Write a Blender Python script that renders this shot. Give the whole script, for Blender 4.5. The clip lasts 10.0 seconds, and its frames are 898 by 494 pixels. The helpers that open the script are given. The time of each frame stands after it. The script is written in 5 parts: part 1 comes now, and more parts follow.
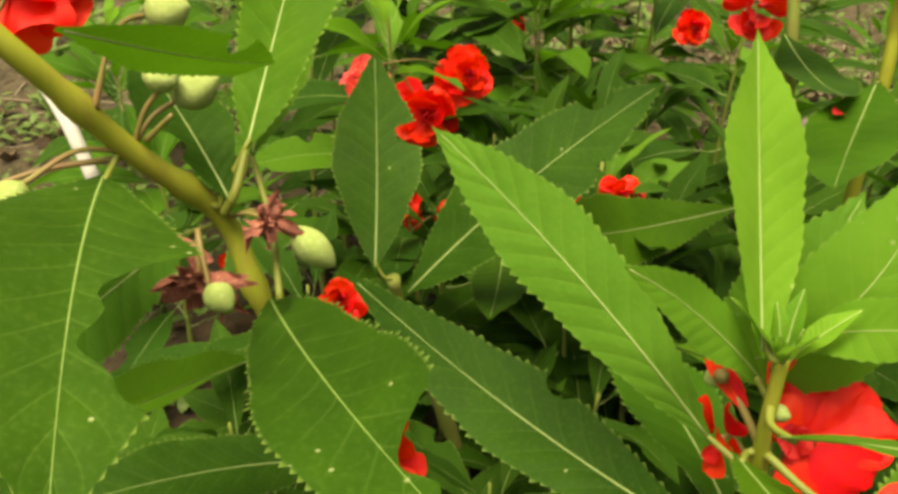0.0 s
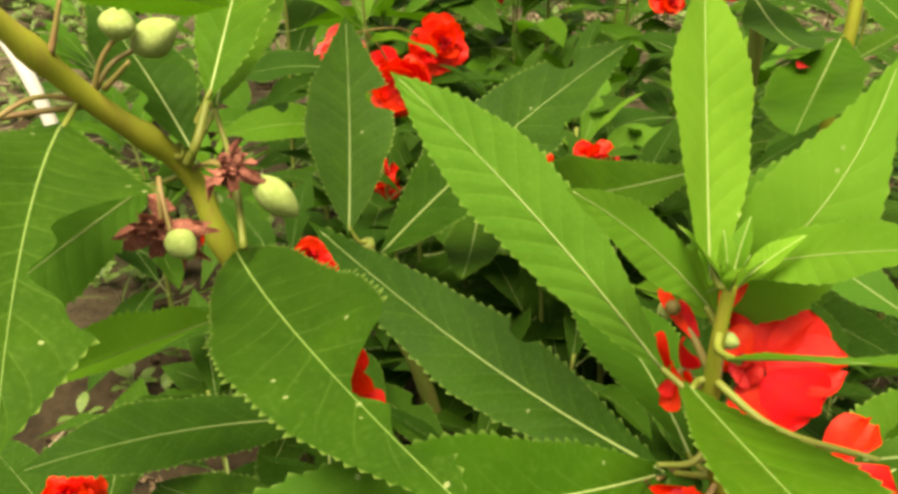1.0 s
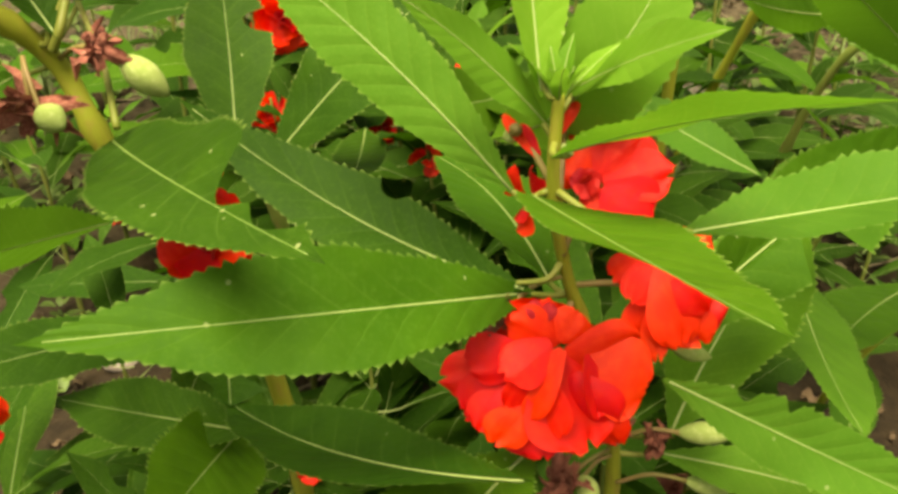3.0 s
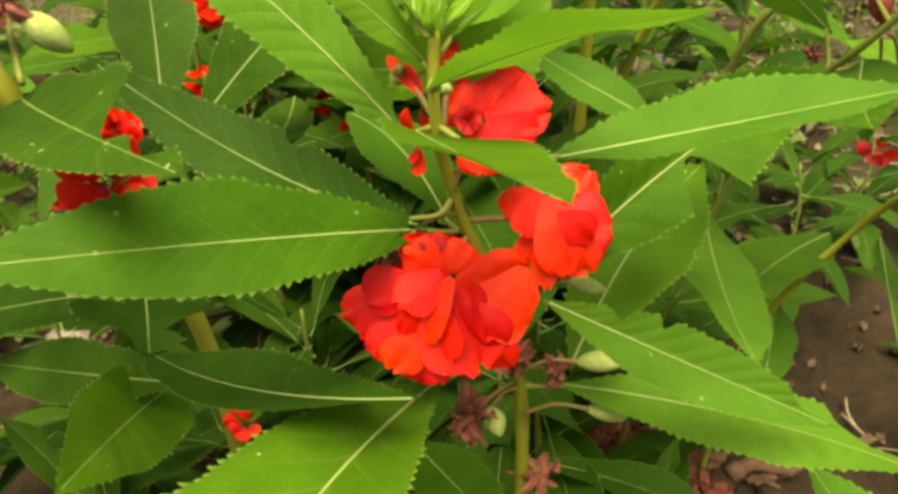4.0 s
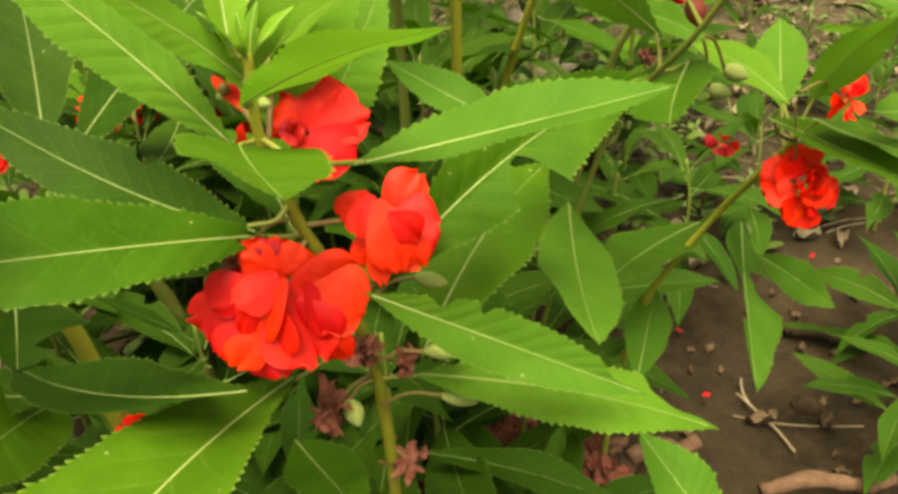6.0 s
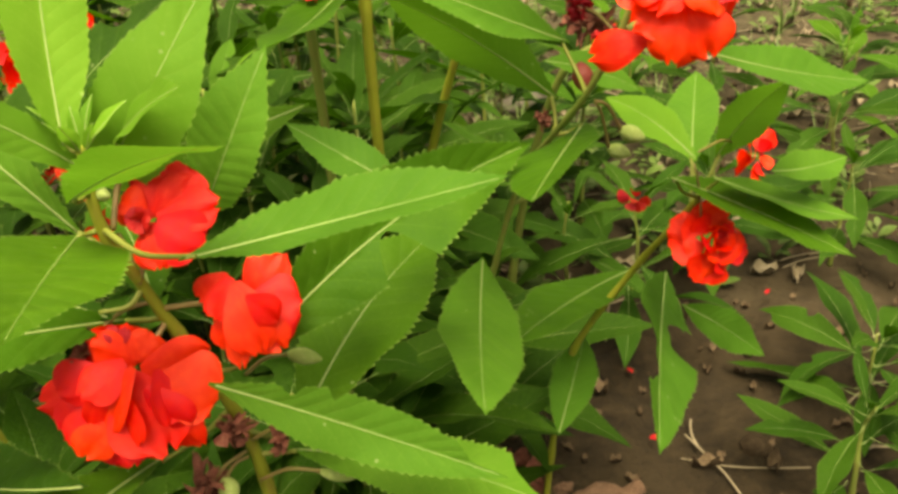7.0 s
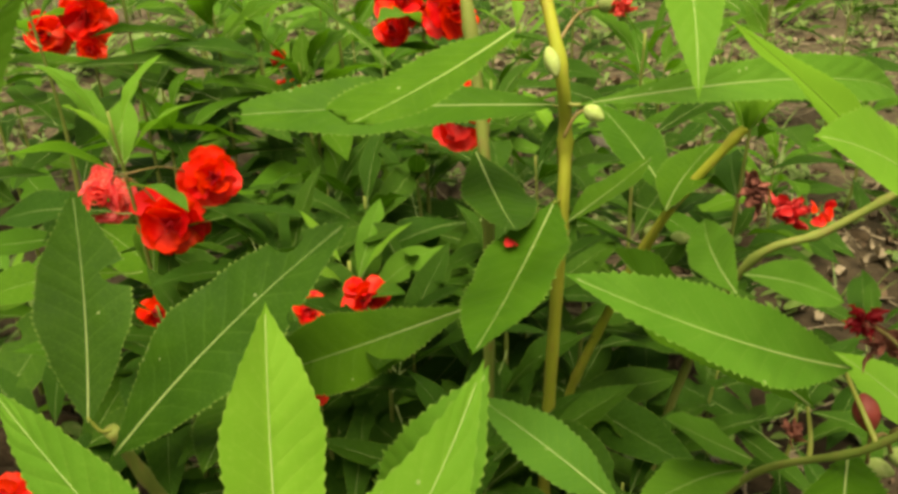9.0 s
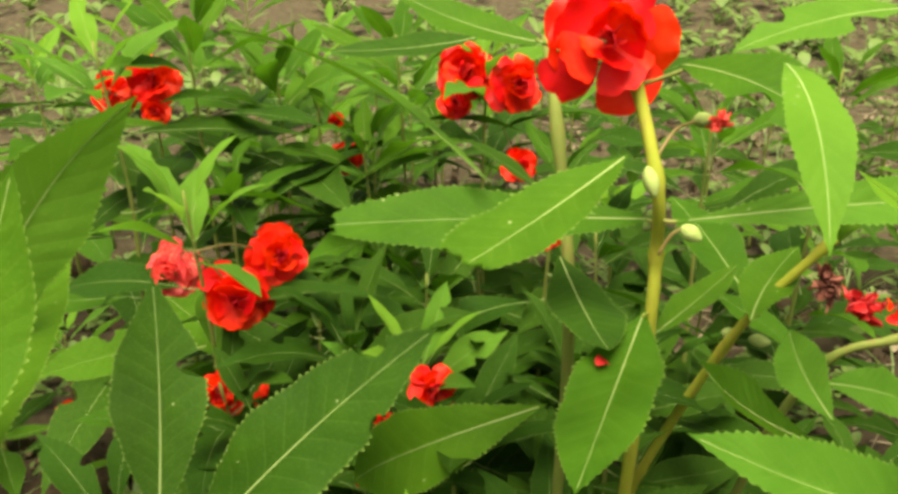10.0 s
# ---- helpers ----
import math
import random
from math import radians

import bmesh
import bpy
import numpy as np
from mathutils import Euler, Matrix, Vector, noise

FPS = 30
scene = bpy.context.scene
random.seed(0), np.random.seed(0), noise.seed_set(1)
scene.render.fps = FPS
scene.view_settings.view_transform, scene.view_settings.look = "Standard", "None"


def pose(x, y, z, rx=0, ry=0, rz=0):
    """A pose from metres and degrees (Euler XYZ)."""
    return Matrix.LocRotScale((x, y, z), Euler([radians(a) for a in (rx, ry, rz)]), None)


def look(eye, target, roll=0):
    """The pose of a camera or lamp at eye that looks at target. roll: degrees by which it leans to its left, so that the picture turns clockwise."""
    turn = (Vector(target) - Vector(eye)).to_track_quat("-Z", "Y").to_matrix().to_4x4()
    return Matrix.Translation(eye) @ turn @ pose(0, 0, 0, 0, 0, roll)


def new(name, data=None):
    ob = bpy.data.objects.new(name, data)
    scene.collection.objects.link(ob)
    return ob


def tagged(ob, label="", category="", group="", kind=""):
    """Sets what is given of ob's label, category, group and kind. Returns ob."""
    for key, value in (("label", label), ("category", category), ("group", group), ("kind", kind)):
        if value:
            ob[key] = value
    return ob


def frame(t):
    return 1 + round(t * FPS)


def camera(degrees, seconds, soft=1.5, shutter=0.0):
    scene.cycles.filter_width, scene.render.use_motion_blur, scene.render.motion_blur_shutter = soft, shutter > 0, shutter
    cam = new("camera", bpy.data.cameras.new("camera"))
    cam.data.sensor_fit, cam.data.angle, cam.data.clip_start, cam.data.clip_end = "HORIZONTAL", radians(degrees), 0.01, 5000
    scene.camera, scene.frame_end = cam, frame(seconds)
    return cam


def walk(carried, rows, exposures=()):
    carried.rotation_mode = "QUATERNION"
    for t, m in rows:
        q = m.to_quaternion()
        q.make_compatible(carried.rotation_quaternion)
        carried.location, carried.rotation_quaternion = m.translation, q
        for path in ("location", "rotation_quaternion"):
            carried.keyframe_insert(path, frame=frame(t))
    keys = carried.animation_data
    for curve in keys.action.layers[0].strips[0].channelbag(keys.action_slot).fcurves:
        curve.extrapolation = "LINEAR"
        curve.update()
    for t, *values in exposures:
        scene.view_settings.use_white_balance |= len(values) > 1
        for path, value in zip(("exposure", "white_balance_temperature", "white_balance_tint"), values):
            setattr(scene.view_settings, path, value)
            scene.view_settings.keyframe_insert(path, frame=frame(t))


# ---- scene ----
cam = camera(56.59, 10.0, soft=3.3)
PATH = [
    (0, (0.0017, -0.0034, 0.4507), (0.0021, 0.2571, 0.3018), -0.37),
    (0.5, (0.0073, -0.0105, 0.4476), (0.0095, 0.2483, 0.2960), -0.50),
    (1, (0.0081, -0.0098, 0.4437), (0.0124, 0.2477, 0.2899), -0.76),
    (1.5, (0.0093, -0.0125, 0.4393), (0.0180, 0.2446, 0.2850), -1.39),
    (2, (0.0091, -0.0204, 0.4334), (0.0264, 0.2347, 0.2764), -1.62),
    (2.5, (0.0102, -0.0271, 0.4268), (0.0369, 0.2251, 0.2665), -1.77),
    (3, (0.0171, -0.0378, 0.4252), (0.0507, 0.2128, 0.2638), -1.71),
    (3.2, (0.0212, -0.0443, 0.4237), (0.0576, 0.2052, 0.2611), -1.79),
    (4.3, (0.0326, -0.0567, 0.4202), (0.0802, 0.1885, 0.2540), -2.04),
    (4.5, (0.0331, -0.0579, 0.4207), (0.0823, 0.1874, 0.2551), -2.11),
    (5, (0.0318, -0.0593, 0.4217), (0.0854, 0.1851, 0.2562), -2.13),
    (5.5, (0.0382, -0.0657, 0.4239), (0.0977, 0.1777, 0.2589), -2.26),
    (6, (0.0554, -0.0775, 0.4264), (0.1202, 0.1655, 0.2629), -2.57),
    (6.2, (0.0654, -0.0815, 0.4277), (0.1313, 0.1621, 0.2655), -2.82),
    (7.3, (0.0965, -0.0758, 0.4447), (0.1647, 0.1728, 0.2913), -3.07),
    (7.5, (0.0921, -0.0624, 0.4506), (0.1566, 0.1889, 0.2999), -3.16),
    (7.9, (0.0852, -0.0330, 0.4656), (0.1451, 0.2203, 0.3162), -2.36),
    (8, (0.0842, -0.0246, 0.4695), (0.1427, 0.2292, 0.3207), -2.29),
    (8.5, (0.0791, -0.0011, 0.4796), (0.1321, 0.2542, 0.3313), -1.71),
    (9, (0.0703, 0.0189, 0.4914), (0.1154, 0.2763, 0.3440), -1.28),
    (9.5, (0.0618, 0.0296, 0.5037), (0.0998, 0.2908, 0.3612), -0.84),
    (10, (0.0518, 0.0382, 0.5129), (0.0882, 0.3034, 0.3776), -0.38),
]
# the phone's own exposure drifts a little on the way
EXPOSURES = ((0.0, 1.29, 8650.0), (0.5, 1.37, 8650.0), (1.0, 1.53, 8650.0), (1.5, 1.63, 8650.0), (2.0, 1.59, 8750.0), (3.0, 1.57, 8950.0), (4.5, 1.53, 9050.0), (6.0, 1.57, 8950.0), (7.5, 1.51, 8750.0), (8.0, 1.51, 8550.0), (8.5, 1.23, 8650.0), (9.0, 1.25, 8550.0), (9.5, 1.43, 8250.0), (10.0, 1.48, 7850.0))
walk(cam, [(t, look(eye, target, roll)) for t, eye, target, roll in PATH], exposures=[(t, stops, kelvin, 6.0) for t, stops, kelvin in EXPOSURES])

# ---- light: soft, bright overcast day ----
world = bpy.data.worlds.new("overcast_sky")
scene.world = world
world.use_nodes = True
wn = world.node_tree.nodes
sky = wn.new("ShaderNodeTexSky")
sky.sky_type = "NISHITA"
sky.sun_disc = False
sky.sun_elevation = radians(66)
sky.sun_rotation = radians(200)
sky.air_density, sky.dust_density, sky.ozone_density = 1.2, 3.5, 1.0
pale = wn.new("ShaderNodeHueSaturation")
pale.inputs["Saturation"].default_value = 0.12
world.node_tree.links.new(sky.outputs[0], pale.inputs["Color"])
world.node_tree.links.new(pale.outputs[0], wn["Background"].inputs[0])
wn["Background"].inputs[1].default_value = 0.074
sun_data = bpy.data.lights.new("sun", "SUN")
sun_data.energy, sun_data.angle, sun_data.color = 5.0, radians(46), (1.0, 0.94, 0.82)
sun = new("sun", sun_data)
sun.matrix_world = look((-0.2, -0.5, 2.8), (0, 0.2, 0))

# ---- materials ----


def mat(name):
    m = bpy.data.materials.new(name)
    m.use_nodes = True
    m.node_tree.nodes.clear()
    return m, m.node_tree.nodes, m.node_tree.links


def node(nodes, kind, **values):
    n = nodes.new(kind)
    for key, value in values.items():
        n.inputs[key.replace("_", " ")].default_value = value
    return n


def calc(nodes, links, op, a, b=None, c=None, clamp=False):
    n = nodes.new("ShaderNodeMath")
    n.operation, n.use_clamp = op, clamp
    for k, v in enumerate((a, b, c)):
        if v is None:
            continue
        if isinstance(v, (int, float)):
            n.inputs[k].default_value = v
        else:
            links.new(v, n.inputs[k])
    return n.outputs[0]


def mixed(nodes, links, fac, a, b, blend="MIX"):
    n = nodes.new("ShaderNodeMix")
    n.data_type, n.blend_type = "RGBA", blend
    for key, v in ((0, fac), (6, a), (7, b)):
        if isinstance(v, (int, float)):
            n.inputs[key].default_value = v
        elif isinstance(v, tuple):
            n.inputs[key].default_value = (*v, 1)
        else:
            links.new(v, n.inputs[key])
    return n.outputs[2]


def leaf_material(name, light, dark, vein, back, through_share, gloss=0.58, relief=0.0008):
    """Thin leaf: pinnate veins along the blade's own u, v, mottling, gloss above, light passing through."""
    m, n, l = mat(name)
    uv = n.new("ShaderNodeUVMap")
    sep = n.new("ShaderNodeSeparateXYZ")
    l.new(uv.outputs[0], sep.inputs[0])
    u, v = sep.outputs[0], sep.outputs[1]
    across = calc(n, l, "ABSOLUTE", calc(n, l, "MULTIPLY_ADD", v, 2.0, -1.0))
    geo = n.new("ShaderNodeNewGeometry")
    tex = n.new("ShaderNodeTexCoord")
    info = n.new("ShaderNodeObjectInfo")
    fine = node(n, "ShaderNodeTexNoise", Scale=900.0, Detail=4.0, Roughness=0.6)
    l.new(tex.outputs["Object"], fine.inputs["Vector"])
    broad = node(n, "ShaderNodeTexNoise", Scale=60.0, Detail=3.0)
    l.new(tex.outputs["Object"], broad.inputs["Vector"])
    wob = calc(n, l, "MULTIPLY", calc(n, l, "SUBTRACT", broad.outputs[0], 0.5), 0.25)
    curve = calc(n, l, "MULTIPLY", calc(n, l, "POWER", across, 0.8), 0.13)
    phase = calc(n, l, "MULTIPLY", calc(n, l, "SUBTRACT", u, curve), 13.0)
    phase = calc(n, l, "ADD", phase, wob)
    saw = calc(n, l, "ABSOLUTE", calc(n, l, "MULTIPLY_ADD", calc(n, l, "FRACT", phase), 2.0, -1.0))
    line = calc(n, l, "SUBTRACT", 1.0, calc(n, l, "MULTIPLY", saw, 9.0), clamp=True)
    fade = calc(n, l, "SUBTRACT", 1.05, across, clamp=True)
    line = calc(n, l, "MULTIPLY", line, fade)
    col = mixed(n, l, calc(n, l, "MULTIPLY_ADD", broad.outputs[0], 1.8, -0.4, clamp=True), dark, light)
    col = mixed(n, l, calc(n, l, "MULTIPLY", calc(n, l, "SUBTRACT", fine.outputs[0], 0.5), 0.5, clamp=True), col, vein)
    col = mixed(n, l, calc(n, l, "MULTIPLY", line, 0.17), col, vein)
    rim = calc(n, l, "MULTIPLY", calc(n, l, "SUBTRACT", across, 1.0), 14.0, clamp=True)
    col = mixed(n, l, calc(n, l, "MULTIPLY", rim, 0.40), col, (0.20, 0.29, 0.07))
    spots = node(n, "ShaderNodeTexVoronoi", Scale=260.0)
    l.new(tex.outputs["Object"], spots.inputs["Vector"])
    rare = calc(n, l, "GREATER_THAN", broad.outputs[0], 0.61)
    speck = calc(n, l, "MULTIPLY", calc(n, l, "LESS_THAN", spots.outputs["Distance"], 0.14), rare)
    col = mixed(n, l, calc(n, l, "MULTIPLY", speck, 0.38), col, (0.38, 0.44, 0.20))
    tone = node(n, "ShaderNodeHueSaturation")
    l.new(calc(n, l, "MULTIPLY_ADD", info.outputs["Random"], 0.35, 0.82), tone.inputs["Value"])
    l.new(calc(n, l, "MULTIPLY_ADD", info.outputs["Random"], -0.012, 0.506), tone.inputs["Hue"])
    l.new(col, tone.inputs["Color"])
    bsdf = node(n, "ShaderNodeBsdfPrincipled", Roughness=gloss)
    l.new(tone.outputs[0], bsdf.inputs["Base Color"])
    bsdf.inputs["Specular IOR Level"].default_value = 0.075
    l.new(calc(n, l, "MULTIPLY_ADD", fine.outputs[0], 0.3, gloss - 0.12), bsdf.inputs["Roughness"])
    quilt = calc(n, l, "MULTIPLY", calc(n, l, "POWER", saw, 0.6), 1.0)
    height = calc(n, l, "ADD", calc(n, l, "MULTIPLY", quilt, 0.36), calc(n, l, "MULTIPLY", fine.outputs[0], 0.3))
    height = calc(n, l, "ADD", height, calc(n, l, "MULTIPLY", broad.outputs[0], 2.5))
    bump = node(n, "ShaderNodeBump", Strength=0.5, Distance=relief)
    l.new(height, bump.inputs["Height"])
    l.new(bump.outputs[0], bsdf.inputs["Normal"])
    trans = n.new("ShaderNodeBsdfTranslucent")
    l.new(mixed(n, l, 0.7, tone.outputs[0], back), trans.inputs[0])
    mix = n.new("ShaderNodeMixShader")
    mix.inputs[0].default_value = through_share
    l.new(bsdf.outputs[0], mix.inputs[1])
    l.new(trans.outputs[0], mix.inputs[2])
    out = n.new("ShaderNodeOutputMaterial")
    l.new(mix.outputs[0], out.inputs[0])
    return m


def plain_material(name, a, b, scale, rough=0.6, bump=0.3, dist=0.0004, spec=0.3, thin=0.0, stretch=(1, 1, 1), c=None, rand=0.25):
    """Two-tone mottled surface with fine relief; thin lets some light through."""
    m, n, l = mat(name)
    tex = n.new("ShaderNodeTexCoord")
    mp = n.new("ShaderNodeMapping")
    mp.inputs["Scale"].default_value = stretch
    l.new(tex.outputs["Object"], mp.inputs[0])
    info = n.new("ShaderNodeObjectInfo")
    big = node(n, "ShaderNodeTexNoise", Scale=scale, Detail=5.0, Roughness=0.6)
    small = node(n, "ShaderNodeTexNoise", Scale=scale * 7, Detail=4.0, Roughness=0.65)
    for t in (big, small):
        l.new(mp.outputs[0], t.inputs["Vector"])
    f = calc(n, l, "MULTIPLY_ADD", big.outputs[0], 2.4, -0.7, clamp=True)
    col = mixed(n, l, f, a, b)
    if c:
        col = mixed(n, l, calc(n, l, "MULTIPLY_ADD", small.outputs[0], 3.0, -1.5, clamp=True), col, c)
    tone = node(n, "ShaderNodeHueSaturation")
    l.new(calc(n, l, "MULTIPLY_ADD", info.outputs["Random"], rand, 1.0 - rand / 2), tone.inputs["Value"])
    l.new(col, tone.inputs["Color"])
    bsdf = node(n, "ShaderNodeBsdfPrincipled", Roughness=rough)
    bsdf.inputs["Specular IOR Level"].default_value = spec
    l.new(tone.outputs[0], bsdf.inputs["Base Color"])
    bp = node(n, "ShaderNodeBump", Strength=bump, Distance=dist)
    l.new(calc(n, l, "ADD", big.outputs[0], small.outputs[0]), bp.inputs["Height"])
    l.new(bp.outputs[0], bsdf.inputs["Normal"])
    last = bsdf.outputs[0]
    if thin:
        tr = n.new("ShaderNodeBsdfTranslucent")
        l.new(tone.outputs[0], tr.inputs[0])
        mx = n.new("ShaderNodeMixShader")
        mx.inputs[0].default_value = thin
        l.new(last, mx.inputs[1])
        l.new(tr.outputs[0], mx.inputs[2])
        last = mx.outputs[0]
    out = n.new("ShaderNodeOutputMaterial")
    l.new(last, out.inputs[0])
    return m


def petal_material(name, deep, bright, edge):
    """Scarlet petal: deeper at the throat, faint streaks along it, velvety."""
    m, n, l = mat(name)
    uv = n.new("ShaderNodeUVMap")
    sep = n.new("ShaderNodeSeparateXYZ")
    l.new(uv.outputs[0], sep.inputs[0])
    info = n.new("ShaderNodeObjectInfo")
    mp = n.new("ShaderNodeMapping")
    mp.inputs["Scale"].default_value = (3, 26, 1)
    l.new(uv.outputs[0], mp.inputs[0])
    streak = node(n, "ShaderNodeTexNoise", Scale=3.0, Detail=4.0)
    l.new(mp.outputs[0], streak.inputs["Vector"])
    blotch = node(n, "ShaderNodeTexNoise", Scale=5.0, Detail=3.0)
    l.new(uv.outputs[0], blotch.inputs["Vector"])
    f = calc(n, l, "ADD", calc(n, l, "MULTIPLY", sep.outputs[0], 0.8), calc(n, l, "MULTIPLY_ADD", streak.outputs[0], 0.7, -0.35), clamp=True)
    col = mixed(n, l, f, deep, bright)
    col = mixed(n, l, calc(n, l, "MULTIPLY_ADD", blotch.outputs[0], 1.5, -0.65, clamp=True), col, edge)
    tone = node(n, "ShaderNodeHueSaturation")
    l.new(calc(n, l, "MULTIPLY_ADD", info.outputs["Random"], 0.18, 0.91), tone.inputs["Value"])
    l.new(calc(n, l, "MULTIPLY_ADD", info.outputs["Random"], 0.008, 0.495), tone.inputs["Hue"])
    l.new(col, tone.inputs["Color"])
    bsdf = node(n, "ShaderNodeBsdfPrincipled", Roughness=0.5)
    bsdf.inputs["Specular IOR Level"].default_value = 0.3
    l.new(tone.outputs[0], bsdf.inputs["Base Color"])
    bp = node(n, "ShaderNodeBump", Strength=0.35, Distance=0.0005)
    l.new(streak.outputs[0], bp.inputs["Height"])
    l.new(bp.outputs[0], bsdf.inputs["Normal"])
    tr = n.new("ShaderNodeBsdfTranslucent")
    l.new(tone.outputs[0], tr.inputs[0])
    mx = n.new("ShaderNodeMixShader")
    mx.inputs[0].default_value = 0.35
    l.new(bsdf.outputs[0], mx.inputs[1])
    l.new(tr.outputs[0], mx.inputs[2])
    out = n.new("ShaderNodeOutputMaterial")
    l.new(mx.outputs[0], out.inputs[0])
    return m


def soil_material():
    """Brown garden soil: crumbs, mottled brown patches, a paler crust coming in with distance."""
    m, n, l = mat("soil")
    tex = n.new("ShaderNodeTexCoord")
    big = node(n, "ShaderNodeTexNoise", Scale=3.5, Detail=6.0, Roughness=0.65)
    mid = node(n, "ShaderNodeTexNoise", Scale=45.0, Detail=8.0, Roughness=0.7)
    fine = node(n, "ShaderNodeTexNoise", Scale=420.0, Detail=6.0, Roughness=0.7)
    crumb = node(n, "ShaderNodeTexVoronoi", Scale=130.0)
    for t in (big, mid, fine, crumb):
        l.new(tex.outputs["Object"], t.inputs["Vector"])
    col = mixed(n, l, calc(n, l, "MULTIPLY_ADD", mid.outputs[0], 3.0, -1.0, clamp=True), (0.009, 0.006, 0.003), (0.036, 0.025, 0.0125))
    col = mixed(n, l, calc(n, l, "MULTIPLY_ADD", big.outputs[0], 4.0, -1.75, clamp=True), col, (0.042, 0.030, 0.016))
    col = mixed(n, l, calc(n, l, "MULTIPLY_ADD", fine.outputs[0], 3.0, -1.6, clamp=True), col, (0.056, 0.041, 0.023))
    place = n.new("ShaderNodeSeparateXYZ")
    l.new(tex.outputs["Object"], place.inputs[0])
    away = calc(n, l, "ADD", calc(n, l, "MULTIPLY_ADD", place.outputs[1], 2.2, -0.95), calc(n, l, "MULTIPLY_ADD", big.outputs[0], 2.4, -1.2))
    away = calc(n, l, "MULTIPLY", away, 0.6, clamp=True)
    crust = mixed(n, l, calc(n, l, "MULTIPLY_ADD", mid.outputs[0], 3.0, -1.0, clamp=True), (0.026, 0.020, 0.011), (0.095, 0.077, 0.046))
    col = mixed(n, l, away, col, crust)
    bsdf = node(n, "ShaderNodeBsdfPrincipled", Roughness=0.92)
    bsdf.inputs["Specular IOR Level"].default_value = 0.15
    l.new(col, bsdf.inputs["Base Color"])
    h = calc(n, l, "ADD", calc(n, l, "MULTIPLY", mid.outputs[0], 2.0), calc(n, l, "ADD", crumb.outputs["Distance"], fine.outputs[0]))
    bp = node(n, "ShaderNodeBump", Strength=0.9, Distance=0.004)
    l.new(h, bp.inputs["Height"])
    l.new(bp.outputs[0], bsdf.inputs["Normal"])
    out = n.new("ShaderNodeOutputMaterial")
    l.new(bsdf.outputs[0], out.inputs[0])
    return m


MATURE = leaf_material("leaf_mature", (0.043, 0.112, 0.0065), (0.024, 0.076, 0.004), (0.16, 0.28, 0.045), (0.085, 0.25, 0.012), 0.30, relief=0.0010)
# deep green of mature leaves, and understory shade put into the colour
DARK = leaf_material("leaf_dark_shaded", (0.0205, 0.061, 0.0035), (0.011, 0.038, 0.0025), (0.12, 0.22, 0.040), (0.040, 0.135, 0.006), 0.24, relief=0.0009)
MID = leaf_material("leaf_fresh", (0.068, 0.170, 0.018), (0.044, 0.126, 0.011), (0.21, 0.33, 0.060), (0.135, 0.34, 0.024), 0.37, relief=0.0010)
YOUNG = leaf_material("leaf_young", (0.112, 0.248, 0.024), (0.078, 0.195, 0.016), (0.28, 0.40, 0.080), (0.200, 0.43, 0.042), 0.43, relief=0.0005)
RIB_DARK = plain_material("rib_green", (0.120, 0.205, 0.045), (0.165, 0.250, 0.065), 200, 0.45, 0.15, thin=0.15)
RIB = plain_material("rib_pale", (0.205, 0.285, 0.090), (0.265, 0.340, 0.125), 200, 0.45, 0.15, thin=0.15)
STEM = plain_material("stem_green", (0.165, 0.200, 0.020), (0.240, 0.245, 0.032), 55, 0.6, 0.3, spec=0.15, c=(0.200, 0.150, 0.035), stretch=(1, 1, 0.25))
STEM_DARK = plain_material("stem_olive", (0.094, 0.137, 0.025), (0.158, 0.187, 0.043), 55, 0.6, 0.3, spec=0.15, c=(0.173, 0.115, 0.043), stretch=(1, 1, 0.25))
STALK = plain_material("stalk_brownish", (0.150, 0.150, 0.035), (0.190, 0.110, 0.050), 150, 0.5, 0.2, thin=0.1)
STALK_GREEN = plain_material("stalk_green", (0.120, 0.165, 0.022), (0.165, 0.165, 0.035), 120, 0.5, 0.2, thin=0.1)
PETAL = petal_material("petal_scarlet", (0.600, 0.006, 0.003), (0.790, 0.019, 0.004), (0.840, 0.050, 0.012))
PETAL_PINK = petal_material("petal_faded", (0.720, 0.025, 0.030), (0.810, 0.055, 0.050), (0.830, 0.420, 0.370))
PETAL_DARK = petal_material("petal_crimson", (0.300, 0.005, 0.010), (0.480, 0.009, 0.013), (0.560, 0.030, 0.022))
POD = plain_material("pod_downy", (0.200, 0.275, 0.075), (0.260, 0.330, 0.105), 120, 0.85, 0.6, 0.0005, spec=0.15, thin=0.12, c=(0.36, 0.41, 0.19))
WITHER = plain_material("petal_withered", (0.110, 0.026, 0.018), (0.250, 0.080, 0.056), 260, 0.8, 0.5, thin=0.15, c=(0.42, 0.23, 0.15))
BUD_RED = plain_material("bud_crimson", (0.090, 0.012, 0.010), (0.150, 0.022, 0.016), 200, 0.6, 0.4, c=(0.20, 0.05, 0.03))
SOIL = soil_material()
CLOD = plain_material("soil_clod", (0.017, 0.011, 0.006), (0.050, 0.035, 0.020), 40, 0.95, 0.9, 0.003, spec=0.1, c=(0.062, 0.047, 0.030))
STONE = plain_material("stone_grey", (0.078, 0.063, 0.051), (0.156, 0.132, 0.108), 30, 0.85, 0.6, 0.002, c=(0.264, 0.240, 0.216))
